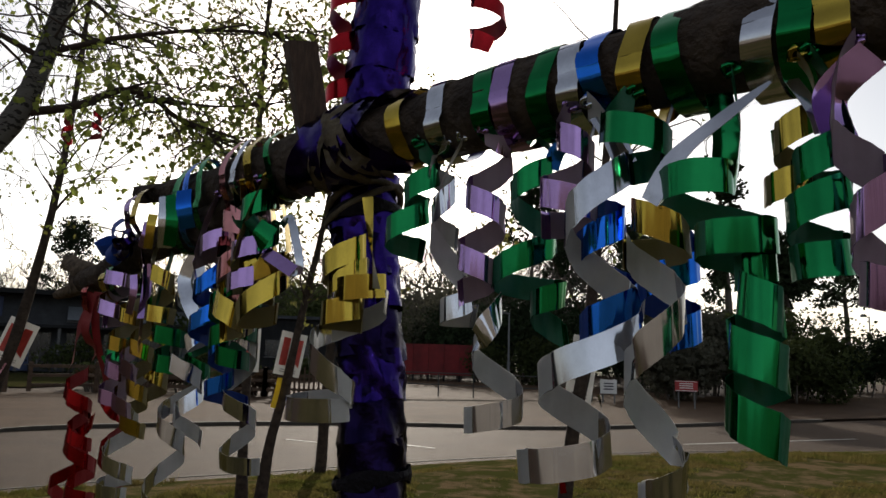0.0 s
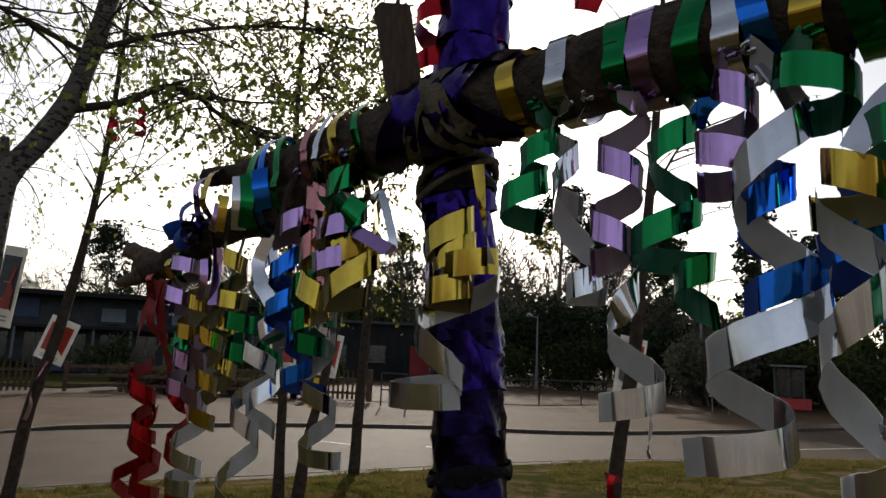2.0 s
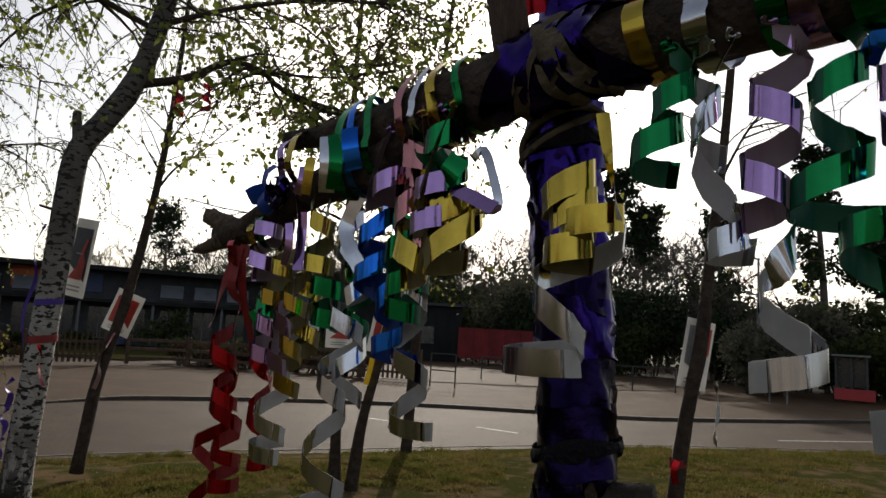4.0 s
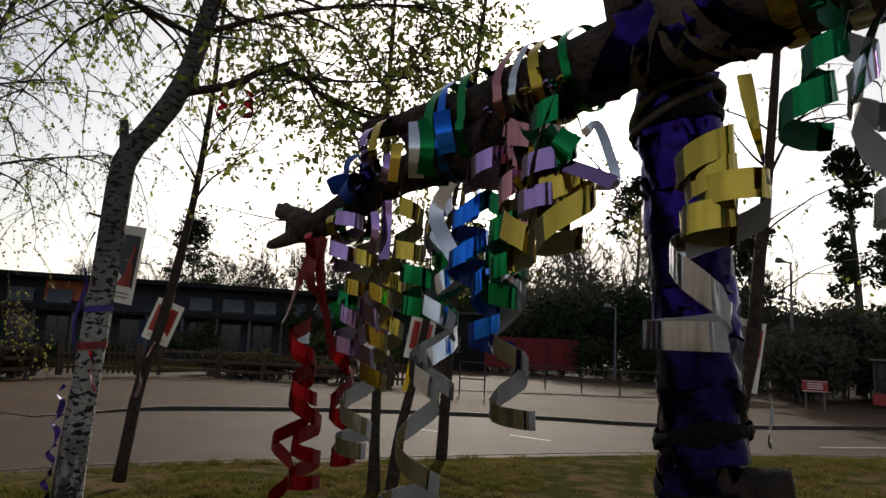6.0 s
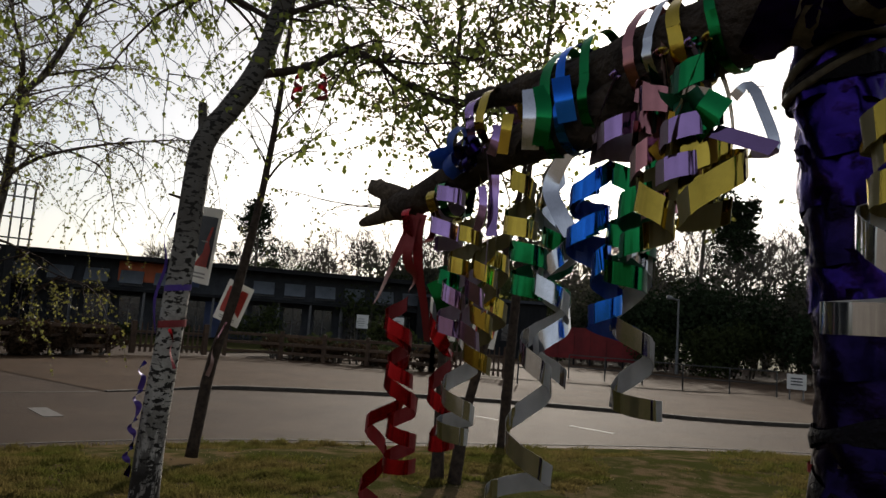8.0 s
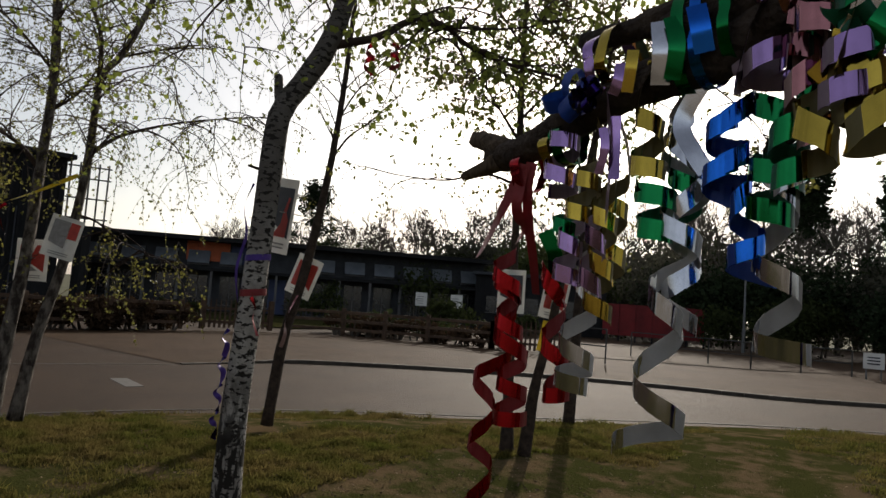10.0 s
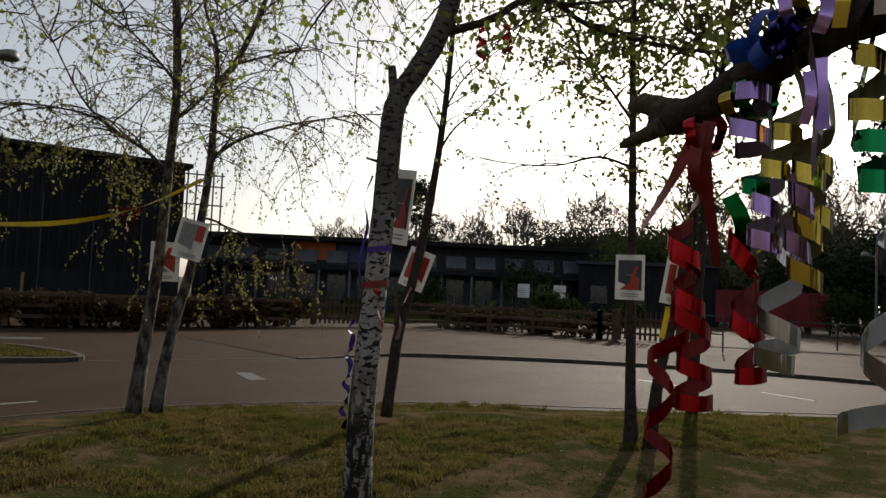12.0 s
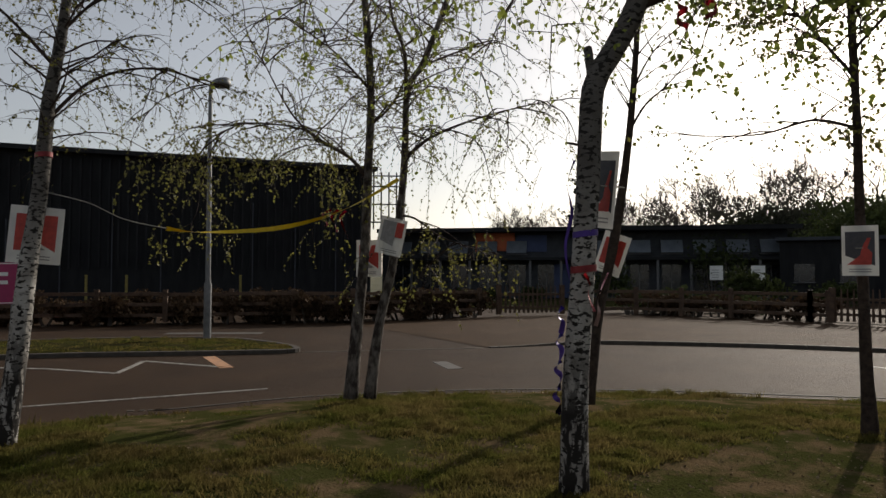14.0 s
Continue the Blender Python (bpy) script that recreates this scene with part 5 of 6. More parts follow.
curl("green", 0.254, 0.04, 96, True, 0.031, True, [(0.031, 1.826), (-0.017, 1.794), (0.016, 1.773), (-0.041, 1.737), (0.012, 1.715)])
curl("lilac", 0.139, 0.04, 91, False, 0.031, True, [(0.036, 1.829), (-0.021, 1.780), (0.028, 1.747), (-0.029, 1.702), (0.015, 1.675), (-0.028, 1.652)])
curl("silver", 0.191, 0.03, 93, False, 0.030, True, [(-0.033, 1.741), (0.022, 1.652), (-0.018, 1.629), (0.030, 1.627)])
curl("silver", 0.137, 0.02, 90, True, 0.031, False, [(0.012, 1.640), (-0.022, 1.579), (0.041, 1.518), (-0.031, 1.495)])
curl("green", 0.079, 0.00, 86, True, 0.031, True, [(0.016, 1.815), (-0.036, 1.780), (0.021, 1.722), (-0.058, 1.675), (0.032, 1.655), (-0.011, 1.637), (0.036, 1.596)])
curl("lilac", 0.012, 0.05, 84, True, 0.032, True, [(-0.011, 1.833), (0.031, 1.802), (-0.029, 1.766), (0.035, 1.740), (-0.027, 1.727)])
curl("silver", -0.022, 0.07, 82, True, 0.033, True, [(0.047, 1.786), (-0.020, 1.716), (0.061, 1.617), (-0.047, 1.549), (0.026, 1.489), (-0.068, 1.463)])
curl("blue", -0.015, 0.02, 81, False, 0.032, True, [(-0.020, 1.762), (0.028, 1.734), (-0.027, 1.695), (0.040, 1.647), (-0.022, 1.608)])
curl("blue", -0.095, 0.01, 75, False, 0.032, True, [(-0.014, 1.741), (0.028, 1.681), (-0.036, 1.653), (0.027, 1.616), (-0.007, 1.600)])
curl("gold", -0.094, 0.07, 77, True, 0.032, False, [(-0.016, 1.726), (0.040, 1.694), (-0.025, 1.684)])
curl("silver", -0.096, 0.07, 77, False, 0.033, False, [(-0.023, 1.689), (0.032, 1.632), (-0.026, 1.559), (0.030, 1.471), (-0.014, 1.442)])
curl("green", -0.174, 0.07, 71, True, 0.032, True, [(0.006, 1.749), (-0.062, 1.742), (0.040, 1.693), (-0.031, 1.689), (0.039, 1.669), (0.003, 1.657)])
curl("green", -0.201, 0.09, 69, True, 0.036, False, [(-0.014, 1.641), (0.021, 1.619), (-0.024, 1.596), (0.022, 1.571), (-0.028, 1.542), (0.020, 1.512)])
curl("green", -0.250, 0.06, 65, True, 0.031, True, [(0.027, 1.773), (-0.022, 1.745), (0.024, 1.732), (-0.028, 1.705), (0.022, 1.671), (-0.026, 1.665)])
curl("lilac", -0.289, 0.09, 62, False, 0.034, True, [(-0.023, 1.772), (0.020, 1.721), (-0.013, 1.687), (0.022, 1.635), (-0.009, 1.645)])
curl("gold", -0.225, 0.05, 66, True, 0.028, True, [(0.020, 1.805), (-0.014, 1.779), (0.016, 1.749), (-0.023, 1.734)])
curl("green", -0.070, 0.05, 78, True, 0.034, True, [(-0.034, 1.827), (0.040, 1.801), (-0.007, 1.780)])
curl("silver", 0.213, 0.03, 84, False, 0.028, True, [(-0.019, 1.824), (0.014, 1.797), (-0.016, 1.757), (0.020, 1.728)])
curl("gold", 0.370, 0.06, 78, True, 0.033, False, [(0.029, 1.729), (-0.035, 1.688), (0.031, 1.694), (-0.026, 1.665)])
curl("gold", 0.351, 0.06, 77, True, 0.034, False, [(0.048, 1.669), (-0.029, 1.658), (0.013, 1.640), (-0.047, 1.625), (0.013, 1.618)])
curl("silver", 0.365, 0.07, 78, False, 0.032, False, [(0.066, 1.647), (-0.042, 1.590), (0.023, 1.518), (-0.073, 1.496), (0.020, 1.496)])
curl("lilac", 1.181, 0.02, 109, False, 0.030, True, [(0.038, 1.766), (-0.029, 1.726), (0.029, 1.711), (-0.038, 1.664), (0.030, 1.635), (-0.027, 1.623)])
curl("gold", 1.113, 0.02, 108, False, 0.029, True, [(0.030, 1.674), (-0.021, 1.642), (0.024, 1.624), (-0.038, 1.582), (0.007, 1.567)])
curl("lilac", 1.143, 0.02, 108, False, 0.030, False, [(0.025, 1.566), (-0.027, 1.530), (0.018, 1.501), (-0.035, 1.469), (0.021, 1.449)])
curl("gold", 0.964, 0.03, 104, True, 0.032, True, [(-0.023, 1.727), (0.023, 1.695), (-0.028, 1.644), (0.030, 1.631)])
curl("gold", 1.086, 0.00, 106, False, 0.030, True, [(0.017, 1.620), (-0.025, 1.578), (0.024, 1.548), (-0.025, 1.496), (0.021, 1.460), (-0.030, 1.420), (0.022, 1.388)])
curl("silver", 1.125, 0.00, 107, False, 0.031, False, [(0.052, 1.538), (-0.020, 1.462), (0.024, 1.398), (-0.042, 1.338), (0.022, 1.294), (-0.046, 1.271), (0.014, 1.255)])
curl("silver", 0.943, -0.01, 91, False, 0.032, True, [(0.024, 1.780), (-0.010, 1.707), (0.058, 1.614), (-0.019, 1.558), (0.049, 1.505), (-0.031, 1.437), (0.024, 1.378), (-0.049, 1.291), (0.033, 1.222), (-0.078, 1.178)])
curl("blue", 0.821, -0.02, 97, True, 0.030, True, [(0.009, 1.735), (-0.047, 1.678), (0.008, 1.657), (-0.046, 1.619), (0.012, 1.602), (-0.017, 1.563), (0.034, 1.518), (-0.018, 1.490), (0.065, 1.460)])
curl("green", 0.775, -0.03, 95, True, 0.034, True, [(-0.033, 1.723), (0.044, 1.667), (-0.037, 1.623), (0.038, 1.601), (-0.038, 1.566), (0.027, 1.548)])
curl("silver", 0.776, -0.05, 95, True, 0.031, True, [(-0.031, 1.625), (0.023, 1.570), (-0.036, 1.489), (0.031, 1.437), (-0.031, 1.370), (0.045, 1.354)])
curl("rose", 0.687, 0.04, 94, True, 0.034, True, [(0.013, 1.743), (-0.031, 1.699), (0.033, 1.657), (-0.014, 1.643)])
curl("gold", 0.596, 0.05, 91, False, 0.034, True, [(-0.047, 1.714), (0.049, 1.698), (-0.034, 1.625), (0.031, 1.635)])
curl("gold", 0.617, 0.02, 90, True, 0.030, True, [(0.034, 1.730), (-0.046, 1.681), (0.012, 1.660)])
curl("lilac", 0.752, 0.04, 97, False, 0.031, True, [(-0.038, 1.730), (0.032, 1.782), (-0.030, 1.753), (0.037, 1.741)])
curl("rose", 0.700, 0.03, 94, True, 0.031, True, [(-0.024, 1.823), (0.024, 1.787), (-0.019, 1.778), (0.020, 1.756)])
curl("green", 0.695, -0.01, 93, True, 0.033, True, [(-0.027, 1.786), (0.030, 1.763), (-0.034, 1.723), (0.031, 1.696)])
curl("green", 0.968, 0.00, 103, True, 0.034, True, [(-0.035, 1.602), (0.034, 1.583), (-0.028, 1.544), (0.030, 1.531)])
curl("green", 1.177, 0.00, 109, False, 0.028, True, [(0.015, 1.578), (-0.031, 1.561), (0.017, 1.543)])
curl("gold", 1.113, -0.05, 105, False, 0.030, True, [(0.028, 1.650), (-0.028, 1.610), (0.027, 1.581), (-0.023, 1.527), (0.027, 1.489), (-0.027, 1.453)])
curl("silver", 0.944, -0.04, 101, True, 0.030, True, [(0.009, 1.749), (-0.039, 1.677), (0.028, 1.627), (-0.027, 1.551), (0.031, 1.492), (-0.029, 1.428), (0.029, 1.381)])
curl("green", 0.957, -0.06, 101, True, 0.031, True, [(-0.028, 1.638), (0.029, 1.598), (-0.027, 1.553), (0.027, 1.514)])
curl("gold", 0.633, 0.03, 92, True, 0.036, True, [(0.027, 1.750), (-0.036, 1.715), (0.036, 1.690), (-0.027, 1.663)])
curl("rose", 0.677, 0.05, 94, False, 0.036, True, [(0.020, 1.832), (-0.025, 1.800), (0.037, 1.780), (-0.032, 1.750)])
curl("green", 0.618, 0.04, 91, True, 0.036, True, [(0.020, 1.835), (-0.035, 1.803), (0.032, 1.772), (-0.016, 1.745)])
curl("lilac", 0.633, 0.05, 92, True, 0.032, True, [(0.037, 1.756), (-0.030, 1.732), (0.026, 1.703), (-0.033, 1.682)])
curl("silver", 0.747, -0.02, 95, True, 0.030, True, [(0.023, 1.695), (-0.026, 1.657), (0.024, 1.621), (-0.020, 1.593)])
curl("blue", 0.842, 0.00, 88, True, 0.030, True, [(0.018, 1.707), (-0.027, 1.679), (0.021, 1.643), (-0.029, 1.610), (0.019, 1.580)])
curl("green", 0.709, 0.04, 83, True, 0.034, True, [(0.027, 1.671), (-0.029, 1.641), (0.025, 1.609), (-0.024, 1.588)])
curl("gold", 0.665, 0.06, 81, False, 0.036, True, [(0.018, 1.704), (-0.026, 1.662), (0.024, 1.620), (-0.016, 1.601)])
curl("lilac", 1.074, 0.03, 107, False, 0.030, True, [(0.017, 1.572), (-0.019, 1.538), (0.017, 1.507), (-0.026, 1.463), (0.013, 1.433)])
curl("red", 1.336, 0.01, 112, False, 0.028, False, [(0.008, 1.506), (-0.038, 1.466), (0.024, 1.420), (-0.024, 1.369), (0.032, 1.334)])
curl("red", 1.397, 0.00, 100, True, 0.028, False, [(0.049, 1.391), (0.004, 1.329), (0.041, 1.293), (-0.038, 1.232), (0.013, 1.165), (-0.040, 1.094), (0.015, 1.036), (-0.041, 0.957)])
curl("red", 1.337, 0.00, 98, True, 0.030, False, [(-0.043, 1.454), (0.010, 1.412), (-0.036, 1.346), (0.037, 1.287), (-0.024, 1.240), (0.040, 1.212), (-0.027, 1.164), (0.043, 1.165)])
curl("red", 1.221, -0.02, 100, True, 0.030, False, [(-0.034, 1.475), (0.018, 1.390), (-0.026, 1.332), (0.029, 1.280), (-0.018, 1.226), (0.033, 1.234)])


# straight strips between the knots and the curls
ribbon("silver", [(0.198, 0.939, 1.874), (0.203, 0.932, 1.825), (0.202, 0.942, 1.768)], .030)
ribbon("green", [(0.216, 0.925, 1.874), (0.227, 0.912, 1.823), (0.221, 0.922, 1.769)], .026)
ribbon("gold", [(0.153, 0.979, 1.844), (0.151, 0.977, 1.816), (0.145, 0.984, 1.772)], .020)
ribbon("lilac", [(0.129, 1.008, 1.833), (0.128, 1.003, 1.804), (0.118, 1.010, 1.777)], .020)
ribbon("blue", [(0.253, 0.899, 1.878), (0.260, 0.887, 1.844), (0.269, 0.894, 1.800)], .030)
ribbon("silver", [(0.267, 0.957, 1.774), (0.237, 0.967, 1.712), (0.256, 0.953, 1.662), (0.278, 0.949, 1.627)], .028)
ribbon("lilac", [(0.121, 1.039, 1.747), (0.122, 1.039, 1.691), (0.125, 1.024, 1.629)], .020)
ribbon("green", [(0.484, 0.736, 1.783), (0.466, 0.737, 1.755), (0.442, 0.766, 1.727)], .034)
ribbon("gold", [(0.438, 0.757, 1.766), (0.430, 0.763, 1.735), (0.406, 0.781, 1.710)], .034)
ribbon("blue", [(0.930, 0.471, 1.811), (0.937, 0.466, 1.832), (0.953, 0.455, 1.847)], 0.021)
ribbon("silver", [(1.118, 0.262, 1.842), (1.076, 0.253, 1.808), (1.033, 0.272, 1.772), (1.010, 0.290, 1.73)], 0.026, (0, -0.8, 0.6), 0.5, taper=0.12)
ribbon("silver", [(1.136, 0.259, 1.843), (1.145, 0.239, 1.806), (1.150, 0.236, 1.783)], 0.014)
ribbon("red", [(-0.089, 1.193, 1.693), (-0.102, 1.203, 1.655), (-0.138, 1.228, 1.597), (-0.204, 1.326, 1.532), (-0.229, 1.358, 1.512)], .028, twist=0.7, mats=[FOIL["red"][1]] * 2)
ribbon("red", [(-0.076, 1.171, 1.689), (-0.086, 1.178, 1.649), (-0.091, 1.182, 1.598), (-0.085, 1.215, 1.560), (-0.105, 1.254, 1.539)], .026, twist=0.7, mats=[FOIL["red"][1]] * 2)
ribbon("red", [(-0.062, 1.173, 1.693), (-0.070, 1.179, 1.643), (-0.069, 1.203, 1.568), (-0.063, 1.236, 1.498), (-0.057, 1.256, 1.424)], .024, twist=0.7, mats=[FOIL["red"][1]] * 2)
ribbon("lilac", [(0.104, 1.014, 1.720), (0.109, 1.011, 1.681), (0.099, 1.018, 1.637)], .016)
ribbon("green", [(-0.026, 1.171, 1.551), (-0.002, 1.178, 1.496), (-0.011, 1.198, 1.422)], .030)
ribbon("green", [(1.092, 0.328, 1.856), (1.097, 0.324, 1.809), (1.094, 0.326, 1.766)], 0.028)
ribbon("gold", [(0.680, 0.568, 1.794), (0.689, 0.561, 1.731), (0.701, 0.552, 1.662)], 0.016, twist=2.2)
ribbon("lilac", [(0.477, 0.741, 1.736), (0.511, 0.716, 1.717), (0.542, 0.694, 1.699)], 0.022)
ribbon("silver", [(0.457, 0.743, 1.798), (0.450, 0.749, 1.771), (0.434, 0.760, 1.749)], 0.036)
ribbon("silver", [(0.500, 0.749, 1.783), (0.518, 0.736, 1.794), (0.534, 0.724, 1.754), (0.545, 0.716, 1.705), (0.519, 0.735, 1.704)], 0.014)
ribbon("silver", [(0.978, 0.386, 1.852), (0.991, 0.377, 1.825), (1.003, 0.368, 1.790)], 0.026)
ribbon("lilac", [(1.179, 0.202, 1.843), (1.152, 0.222, 1.812), (1.158, 0.217, 1.767)], 0.030)


def bow(colour, centre, r, loops, seed, width=0.026):
    """A rosette of ribbon loops."""
    rng = random.Random(seed)
    holder = thing("ribbon_bow", colour + " foil ribbon tied in a looped bow", "bow", group="bows on the cross")
    for q in range(loops):
        b = Build()
        a = 2 * math.pi * q / loops + rng.uniform(-0.3, 0.3)
        d = (beam_at(1, 0, 0) - beam_at(0, 0, 0)) * math.cos(a) + Vector((0, 0, math.sin(a))) + Vector((-BDY, BDX, 0)) * rng.uniform(0.1, 0.6)
        d.normalize()
        up = d.orthogonal().normalized()
        side = d.cross(up)
        for i in range(13):
            u = i / 12 * 2 * math.pi
            p = centre + d * r * (1 - math.cos(u)) * 0.5 * rng.uniform(0.95, 1.05) + up * r * 0.35 * math.sin(u)
            b.v += [tuple(p - side * width / 2), tuple(p + side * width / 2)]
        for i in range(12):
            k = i * 2
            b.face(k, k + 1, k + 3, k + 2, slot=0)
        part("loop", b, FOIL[colour][0 if colour == "purple" else 1], holder, smooth=True)
    return holder


bow("purple", beam_at(1.09, 0.05, 1.785), 0.036, 6, 2, 0.016)
bow("blue", beam_at(1.149, 0.04, 1.795), 0.055, 3, 8, 0.028)
bow("lilac", beam_at(0.80, 0.0, 1.80), 0.038, 6, 3)
bow("green", beam_at(0.63, 0.05, 1.79), 0.035, 4, 5)

# red curls from the top of the post
ribbon("red", [(0.64, 0.74, 2.42), (0.60, 0.76, 2.36), (0.588, 0.79, 2.30)], 0.03)
streamer("red", (0.588, 0.78, 2.32), (0.586, 0.78, 1.995), 0.033, 3.3, 40, 0.035)
ribbon("red", [(0.71, 0.76, 2.46), (0.78, 0.73, 2.36), (0.835, 0.72, 2.25)], 0.03)
streamer("red", (0.84, 0.72, 2.27), (0.842, 0.72, 2.07), 0.026, 2.4, 200)


# ---- prints tied to the trees ----
def poster(c, yaw, lean, art, width=0.30, height=0.42):
    """A laminated sheet; yaw turns it, lean tips it sideways."""
    p = thing("laminated_print", {0: "white laminated print with a bold red shape, tied on", 1: "white laminated print of a red path on black, tied on", 2: "white laminated print with grey and red shapes, tied on"}[art], "print", group="prints on the trees")
    p.matrix_basis = pose(*c, 0, 0, yaw) @ pose(0, 0, 0, 0, lean, 0)
    sheet = Build()
    nx, nz = 6, 8
    for layer in (0, 1):
        for i in range(nx + 1):
            for j in range(nz + 1):
                x, zz = (i / nx - 0.5) * width, (j / nz - 0.5) * height
                sheet.v.append((x, 0.004 * (2 * x / width) ** 2 + 0.002 * layer, zz))
    per = (nx + 1) * (nz + 1)
    for layer in (0, 1):
        for i in range(nx):
            for j in range(nz):
                a = layer * per + i * (nz + 1) + j
                q = (a, a + nz + 1, a + nz + 2, a + 1)
                sheet.face(*(q if not layer else q[::-1]))
    part("sheet", sheet, M_PAPER, p, smooth=True)

    def patch(name, pts, m):
        b = Build()
        b.v = [(x * width, 0.004 * (2 * x) ** 2 - 0.005, zz * height) for x, zz in pts]
        b.face(*range(len(pts)))
        part(name, b, m, p)

    if art == 0:
        patch("picture", [(-0.38, -0.28), (-0.12, -0.28), (-0.12, 0.36), (-0.38, 0.36)], M_PRINTRED)
        patch("picture", [(-0.11, -0.05), (0.38, -0.28), (0.38, 0.36), (0.12, 0.36)], M_PRINTRED)
        patch("picture", [(-0.11, -0.28), (0.2, -0.25), (-0.11, -0.1)], M_PRINTGREY)
    elif art == 1:
        patch("picture", [(-0.4, -0.1), (0.4, -0.3), (0.4, 0.38), (-0.4, 0.38)], M_PRINTDARK)
        b = Build()
        b.v = [(x * width, 0.004 * (2 * x) ** 2 - 0.008, zz * height) for x, zz in ((-0.35, -0.28), (0.3, -0.28), (0.33, -0.05), (0.2, 0.05), (0.3, 0.25), (0.2, 0.25), (0.05, 0.05), (0.0, -0.1))]
        b.face(*range(8))
        part("picture", b, M_PRINTRED, p)
    else:
        patch("picture", [(-0.4, -0.15), (0.1, -0.25), (0.1, 0.4), (-0.4, 0.4)], M_PRINTGREY)
        patch("picture", [(0.11, 0.0), (0.4, 0.0), (0.4, 0.4), (0.11, 0.4)], M_PRINTRED)
    for k in range(2):
        patch("printed_bar", [(-0.3, -0.38 - 0.05 * k), (0.3, -0.38 - 0.05 * k), (0.3, -0.36 - 0.05 * k), (-0.3, -0.36 - 0.05 * k)], M_PRINTGREY)
    tie = Build().tube([(0.07 * math.cos(a), 0.06 + 0.07 * math.sin(a), 0.05 * height) for a in np.linspace(0, 6.2832, 15)], 0.004, 5, caps=False)
    part("tie", tie, M_STRING, p)
    return p


poster((-3.60, 5.83, 1.54), 8, 20, 0, 0.29, 0.42)
poster((-1.46, 6.07, 1.53), 8, 0, 1, 0.26, 0.41)
poster((-1.08, 6.27, 1.50), 38, 10, 0, 0.27, 0.42)
poster((-2.15, 3.30, 1.84), -14, 8, 1, 0.18, 0.46)
poster((-6.05, 4.68, 1.51), 42, 0, 0, 0.29, 0.42)
poster((-5.72, 4.73, 1.75), 62, 12, 2, 0.30, 0.42)
poster((-6.165, 1.33, 1.64), 72, 4, 0, 0.38, 0.46)
poster((1.50, 4.445, 1.48), 24, 10, 2, 0.21, 0.45)


def band(c, r, h, material, label):
    """A ribbon tied round a trunk."""
    b = Build()
    n = 26
    for k in range(n):
        a = 2 * math.pi * k / n
        for zz in (-h / 2, h / 2):
            b.v.append((c[0] + math.cos(a) * r, c[1] + math.sin(a) * r, c[2] + zz + 0.008 * math.sin(a + 1)))
    for k in range(n):
        a, q = 2 * k, 2 * ((k + 1) % n)
        b.face(a, q, q + 1, a + 1)
    return single("tied_ribbon", b, material, label, "ribbon", "ribbons on the trees", smooth=True)


band((-2.207, 3.154, 1.365), 0.077, 0.04, FOIL["red"][1], "dull red ribbon tied round a birch trunk")
band((-2.187, 3.145, 1.57), 0.074, 0.035, FOIL["purple"][1], "dark purple ribbon tied round a birch trunk")
band((-6.035, 1.34, 2.27), 0.064, 0.04, FOIL["red"][1], "red ribbon tied round a birch trunk")
band((1.385, 4.39, 0.80), 0.056, 0.05, FOIL["red"][1], "red ribbon tied round a young tree")
ribbon("red", [(1.37, 4.33, 0.82), (1.35, 4.32, 0.76), (1.36, 4.32, 0.68)], 0.04, label="loose red ribbon end on a young tree")
ribbon("purple", [(-2.215, 3.08, 2.0), (-2.26, 3.07, 1.86), (-2.235, 3.08, 1.7), (-2.275, 3.07, 1.5), (-2.26, 3.09, 1.3)], 0.018, twist=4, label="dangling purple foil ribbon on the birch")
for k in range(4):
    ribbon("purple", [(-2.335 - 0.008 * k, 3.13, 1.14 - 0.16 * k), (-2.36 - 0.008 * k, 3.11, 1.09 - 0.16 * k), (-2.33 - 0.008 * k, 3.12, 1.05 - 0.16 * k), (-2.345 - 0.008 * k, 3.12, 0.98 - 0.16 * k)], 0.032, twist=3 + k, label="dangling purple foil ribbon on the birch")
ribbon("red", [(-2.1, 3.0, 1.34), (-2.06, 2.99, 1.28), (-2.07, 2.99, 1.22), (-2.03, 2.99, 1.13)], 0.02, twist=2, label="loose red ribbon end on the birch")
streamer("red", (-1.72, 3.47, 2.95), (-1.74, 3.47, 2.74), 0.03, 2.0, 30)
streamer("red", (-1.60, 3.55, 2.99), (-1.60, 3.55, 2.80), 0.03, 2.0, 130)
ribbon("rose", [(-3.55, 5.66, 1.35), (-3.62, 5.6, 1.1), (-3.6, 5.58, 0.95), (-3.66, 5.6, 0.8)], 0.04, twist=3, label="pink and white tape twisted round a young tree")
ribbon("gold", [(-1.12, 6.1, 1.28), (-1.14, 6.1, 1.15), (-1.17, 6.09, 1.0)], 0.05, label="bright yellow tape on a young tree", mats=[M_YELLOW, M_YELLOW])
ribbon("silver", [(1.60, 4.37, 1.32), (1.62, 4.37, 1.15), (1.60, 4.37, 1.0), (1.61, 4.37, 0.92)], 0.025, twist=8, label="twisted striped tape hanging from a young tree")
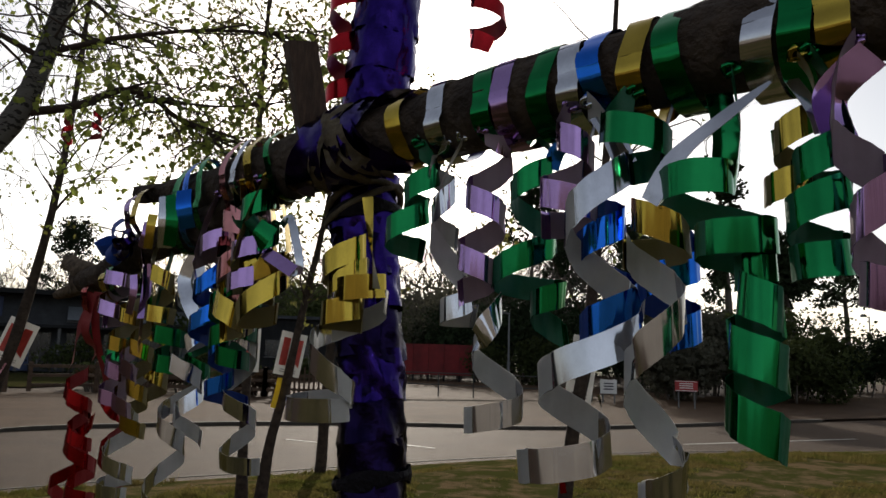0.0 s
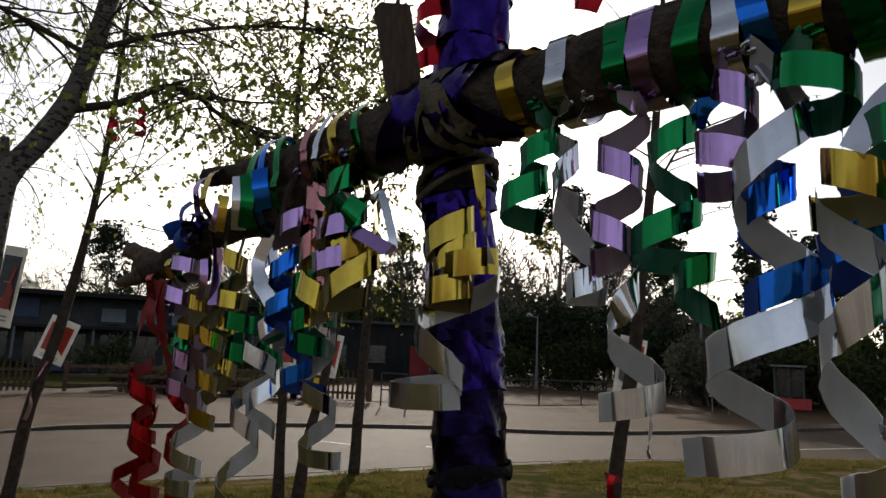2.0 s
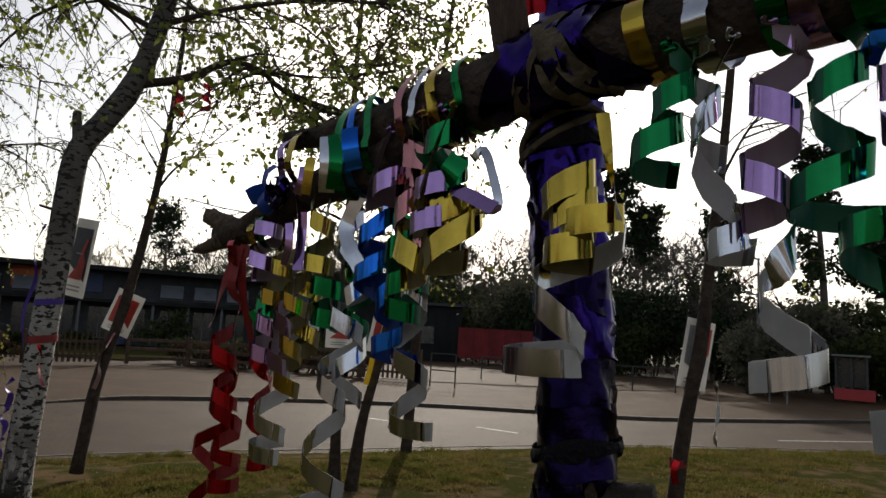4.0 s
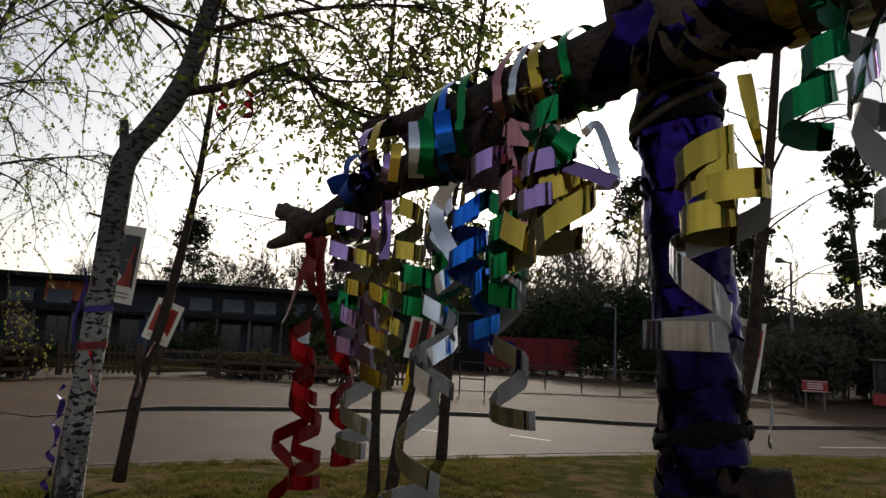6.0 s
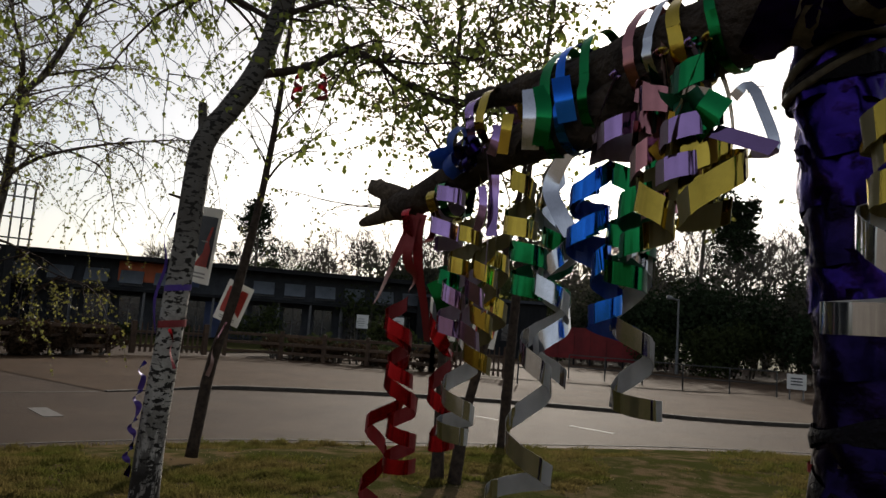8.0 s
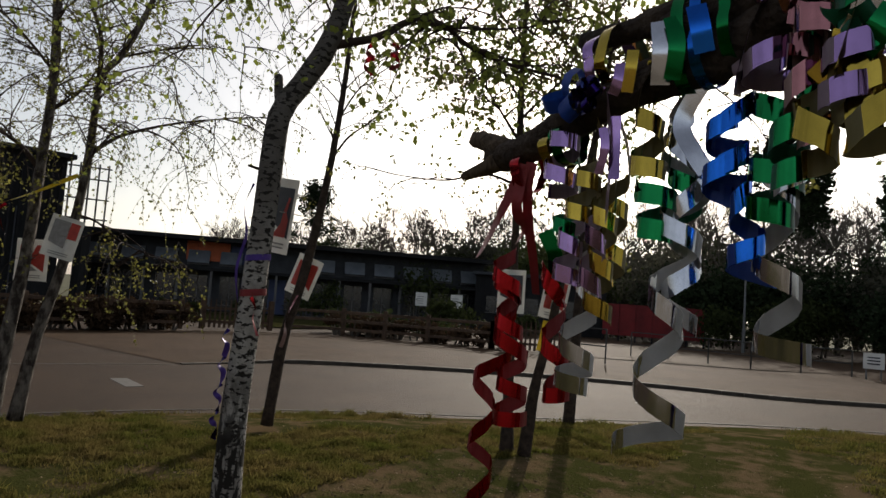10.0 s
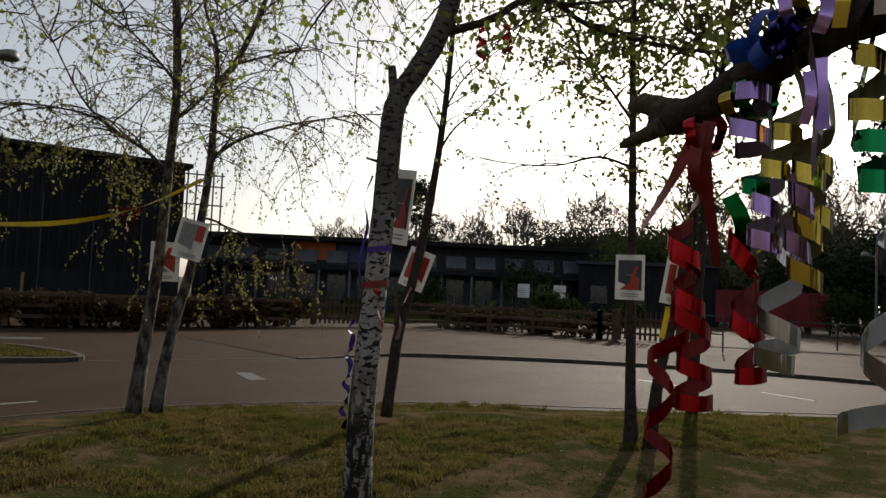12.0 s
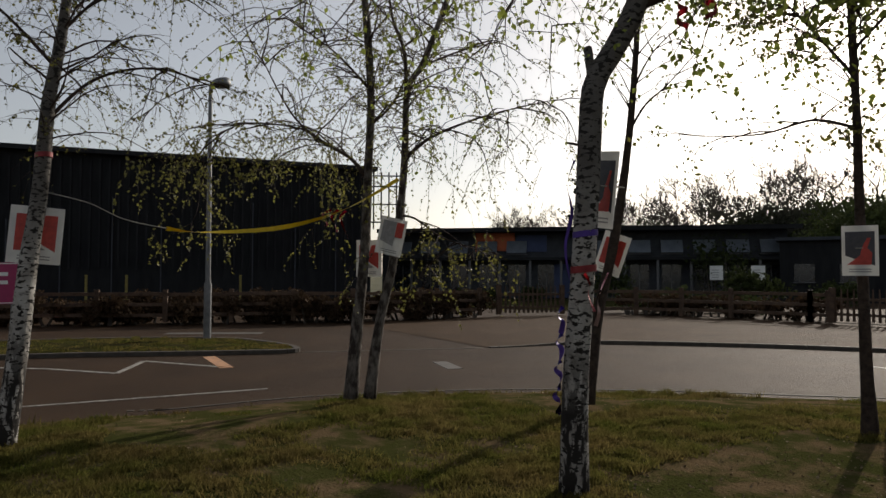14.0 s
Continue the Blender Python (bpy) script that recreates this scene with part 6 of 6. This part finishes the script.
# yellow tape and string between the birches
ribbon("gold", [(-5.72, 4.83, 2.40), (-5.85, 4.2, 2.03), (-5.95, 3.48, 1.80), (-6.05, 2.7, 1.72), (-6.1, 2.36, 1.74)], 0.045, (1, -0.4, 0.3), 5.5, "yellow tape sagging between two birches", [M_YELLOW, M_YELLOW])
cord = Build().tube(curve_points([(-6.1, 2.38, 1.74), (-6.1, 2.0, 1.80), (-6.08, 1.7, 1.92), (-6.04, 1.36, 1.98)], 14), 0.004, 5)
single("string", cord, M_STRING, "pale string tied between tape and birch", "string", smooth=True)
for k in range(3):
    ribbon("red", [(-5.96, 4.28 - 0.1 * k, 2.02), (-5.95, 4.2 - 0.12 * k, 1.95), (-5.94, 4.22 - 0.1 * k, 1.86), (-5.92, 4.28 - 0.14 * k, 1.72 + 0.06 * k)], 0.03, (1, -0.4, 0.2), 2 + k, "curled orange-red ribbon on the yellow tape", list(FOIL["red"]))

# ---- grass ----
rg = random.Random(77)
blades = Build()
count = 0
while count < 420000:
    x, y = rg.uniform(-8, 9), rg.uniform(1.5, 14)
    if rg.random() < 0.42:
        x, y = rg.uniform(-8.2, 1), rg.uniform(-0.5, 8)
    # inside the edge of the lawn
    ey = np.interp(x, [p[0] for p in EDGE], [p[1] for p in EDGE])
    if y > ey - 0.03:
        continue
    dens = noise.noise((x * 0.55, y * 0.55, 1.0)) + 0.5 * noise.noise((x * 1.7, y * 1.7, 5.0))
    dens -= 0.62 * math.exp(-((x + 0.7) / 2.0) ** 2 - ((y - 4.3) / 1.8) ** 2)
    dens = dens * 2.0 - 0.02
    if dens < rg.uniform(-0.35, 0.2):
        count += 1 if rg.random() < 0.02 else 0
        continue
    count += 1
    zz = lawn_height(x, y, edge_distance(x, y))
    tuft = 0.5 + 0.5 * noise.noise((x * 5.5, y * 5.5, 2.0))
    if rg.random() > 0.25 + 1.2 * tuft:
        continue
    h = rg.uniform(0.014, 0.042) * (0.3 + 2.6 * tuft * tuft) * (1.5 if ey - y < 0.25 else 1.0)
    a = rg.uniform(0, 6.283)
    w = rg.uniform(0.004, 0.009)
    lx, ly = rg.gauss(0, 0.5) * h, rg.gauss(0, 0.5) * h
    k = len(blades.v)
    blades.v += [(x - math.cos(a) * w, y - math.sin(a) * w, zz - 0.004), (x + math.cos(a) * w, y + math.sin(a) * w, zz - 0.004), (x + lx, y + ly, zz + h)]
    blades.face(k, k + 1, k + 2)
for k in range(14000):
    p = ring[rg.randrange(len(ring))]
    u = 1 - math.sqrt(rg.random())
    x, y = p.x + (cx - p.x) * u + rg.gauss(0, 0.04), p.y + (cy - p.y) * u + rg.gauss(0, 0.04)
    h = rg.uniform(0.03, 0.09) * (0.5 + noise.noise((x * 2.5, y * 2.5, 4)))
    if h < 0.012 or u < 0.03:
        continue
    a, w, zz, k = rg.uniform(0, 6.283), 0.014, ROAD_Z + 0.05 + 0.05 * u, len(blades.v)
    blades.v += [(x - math.cos(a) * w, y - math.sin(a) * w, zz), (x + math.cos(a) * w, y + math.sin(a) * w, zz), (x + rg.gauss(0, 0.3) * h, y + rg.gauss(0, 0.3) * h, zz + h)]
    blades.face(k, k + 1, k + 2)
single("grass", blades, M_BLADE, "short patchy green grass blades on the lawn", "grass", kind="stuff")

# dry leaves and chips lying on the bare patches
litter = Build()
for k in range(5200):
    x, y = (rg.gauss(-0.6, 1.7), rg.gauss(4.2, 1.4)) if k % 3 else (rg.uniform(-7.5, 5), rg.uniform(0.5, 9))
    if edge_distance(x, y) < 0.15 or y > np.interp(x, [p[0] for p in EDGE], [p[1] for p in EDGE]):
        continue
    zz = lawn_height(x, y, edge_distance(x, y)) + 0.006
    size = rg.uniform(0.008, 0.026)
    leaf(litter, Vector((x, y, zz)), Vector((rg.gauss(0, 1), rg.gauss(0, 1), rg.gauss(0, 0.25))), size, rg)
single("leaf_litter", litter, M_LITTER, "dry pale leaves and wood chips scattered on the lawn", "leaf litter", kind="stuff")
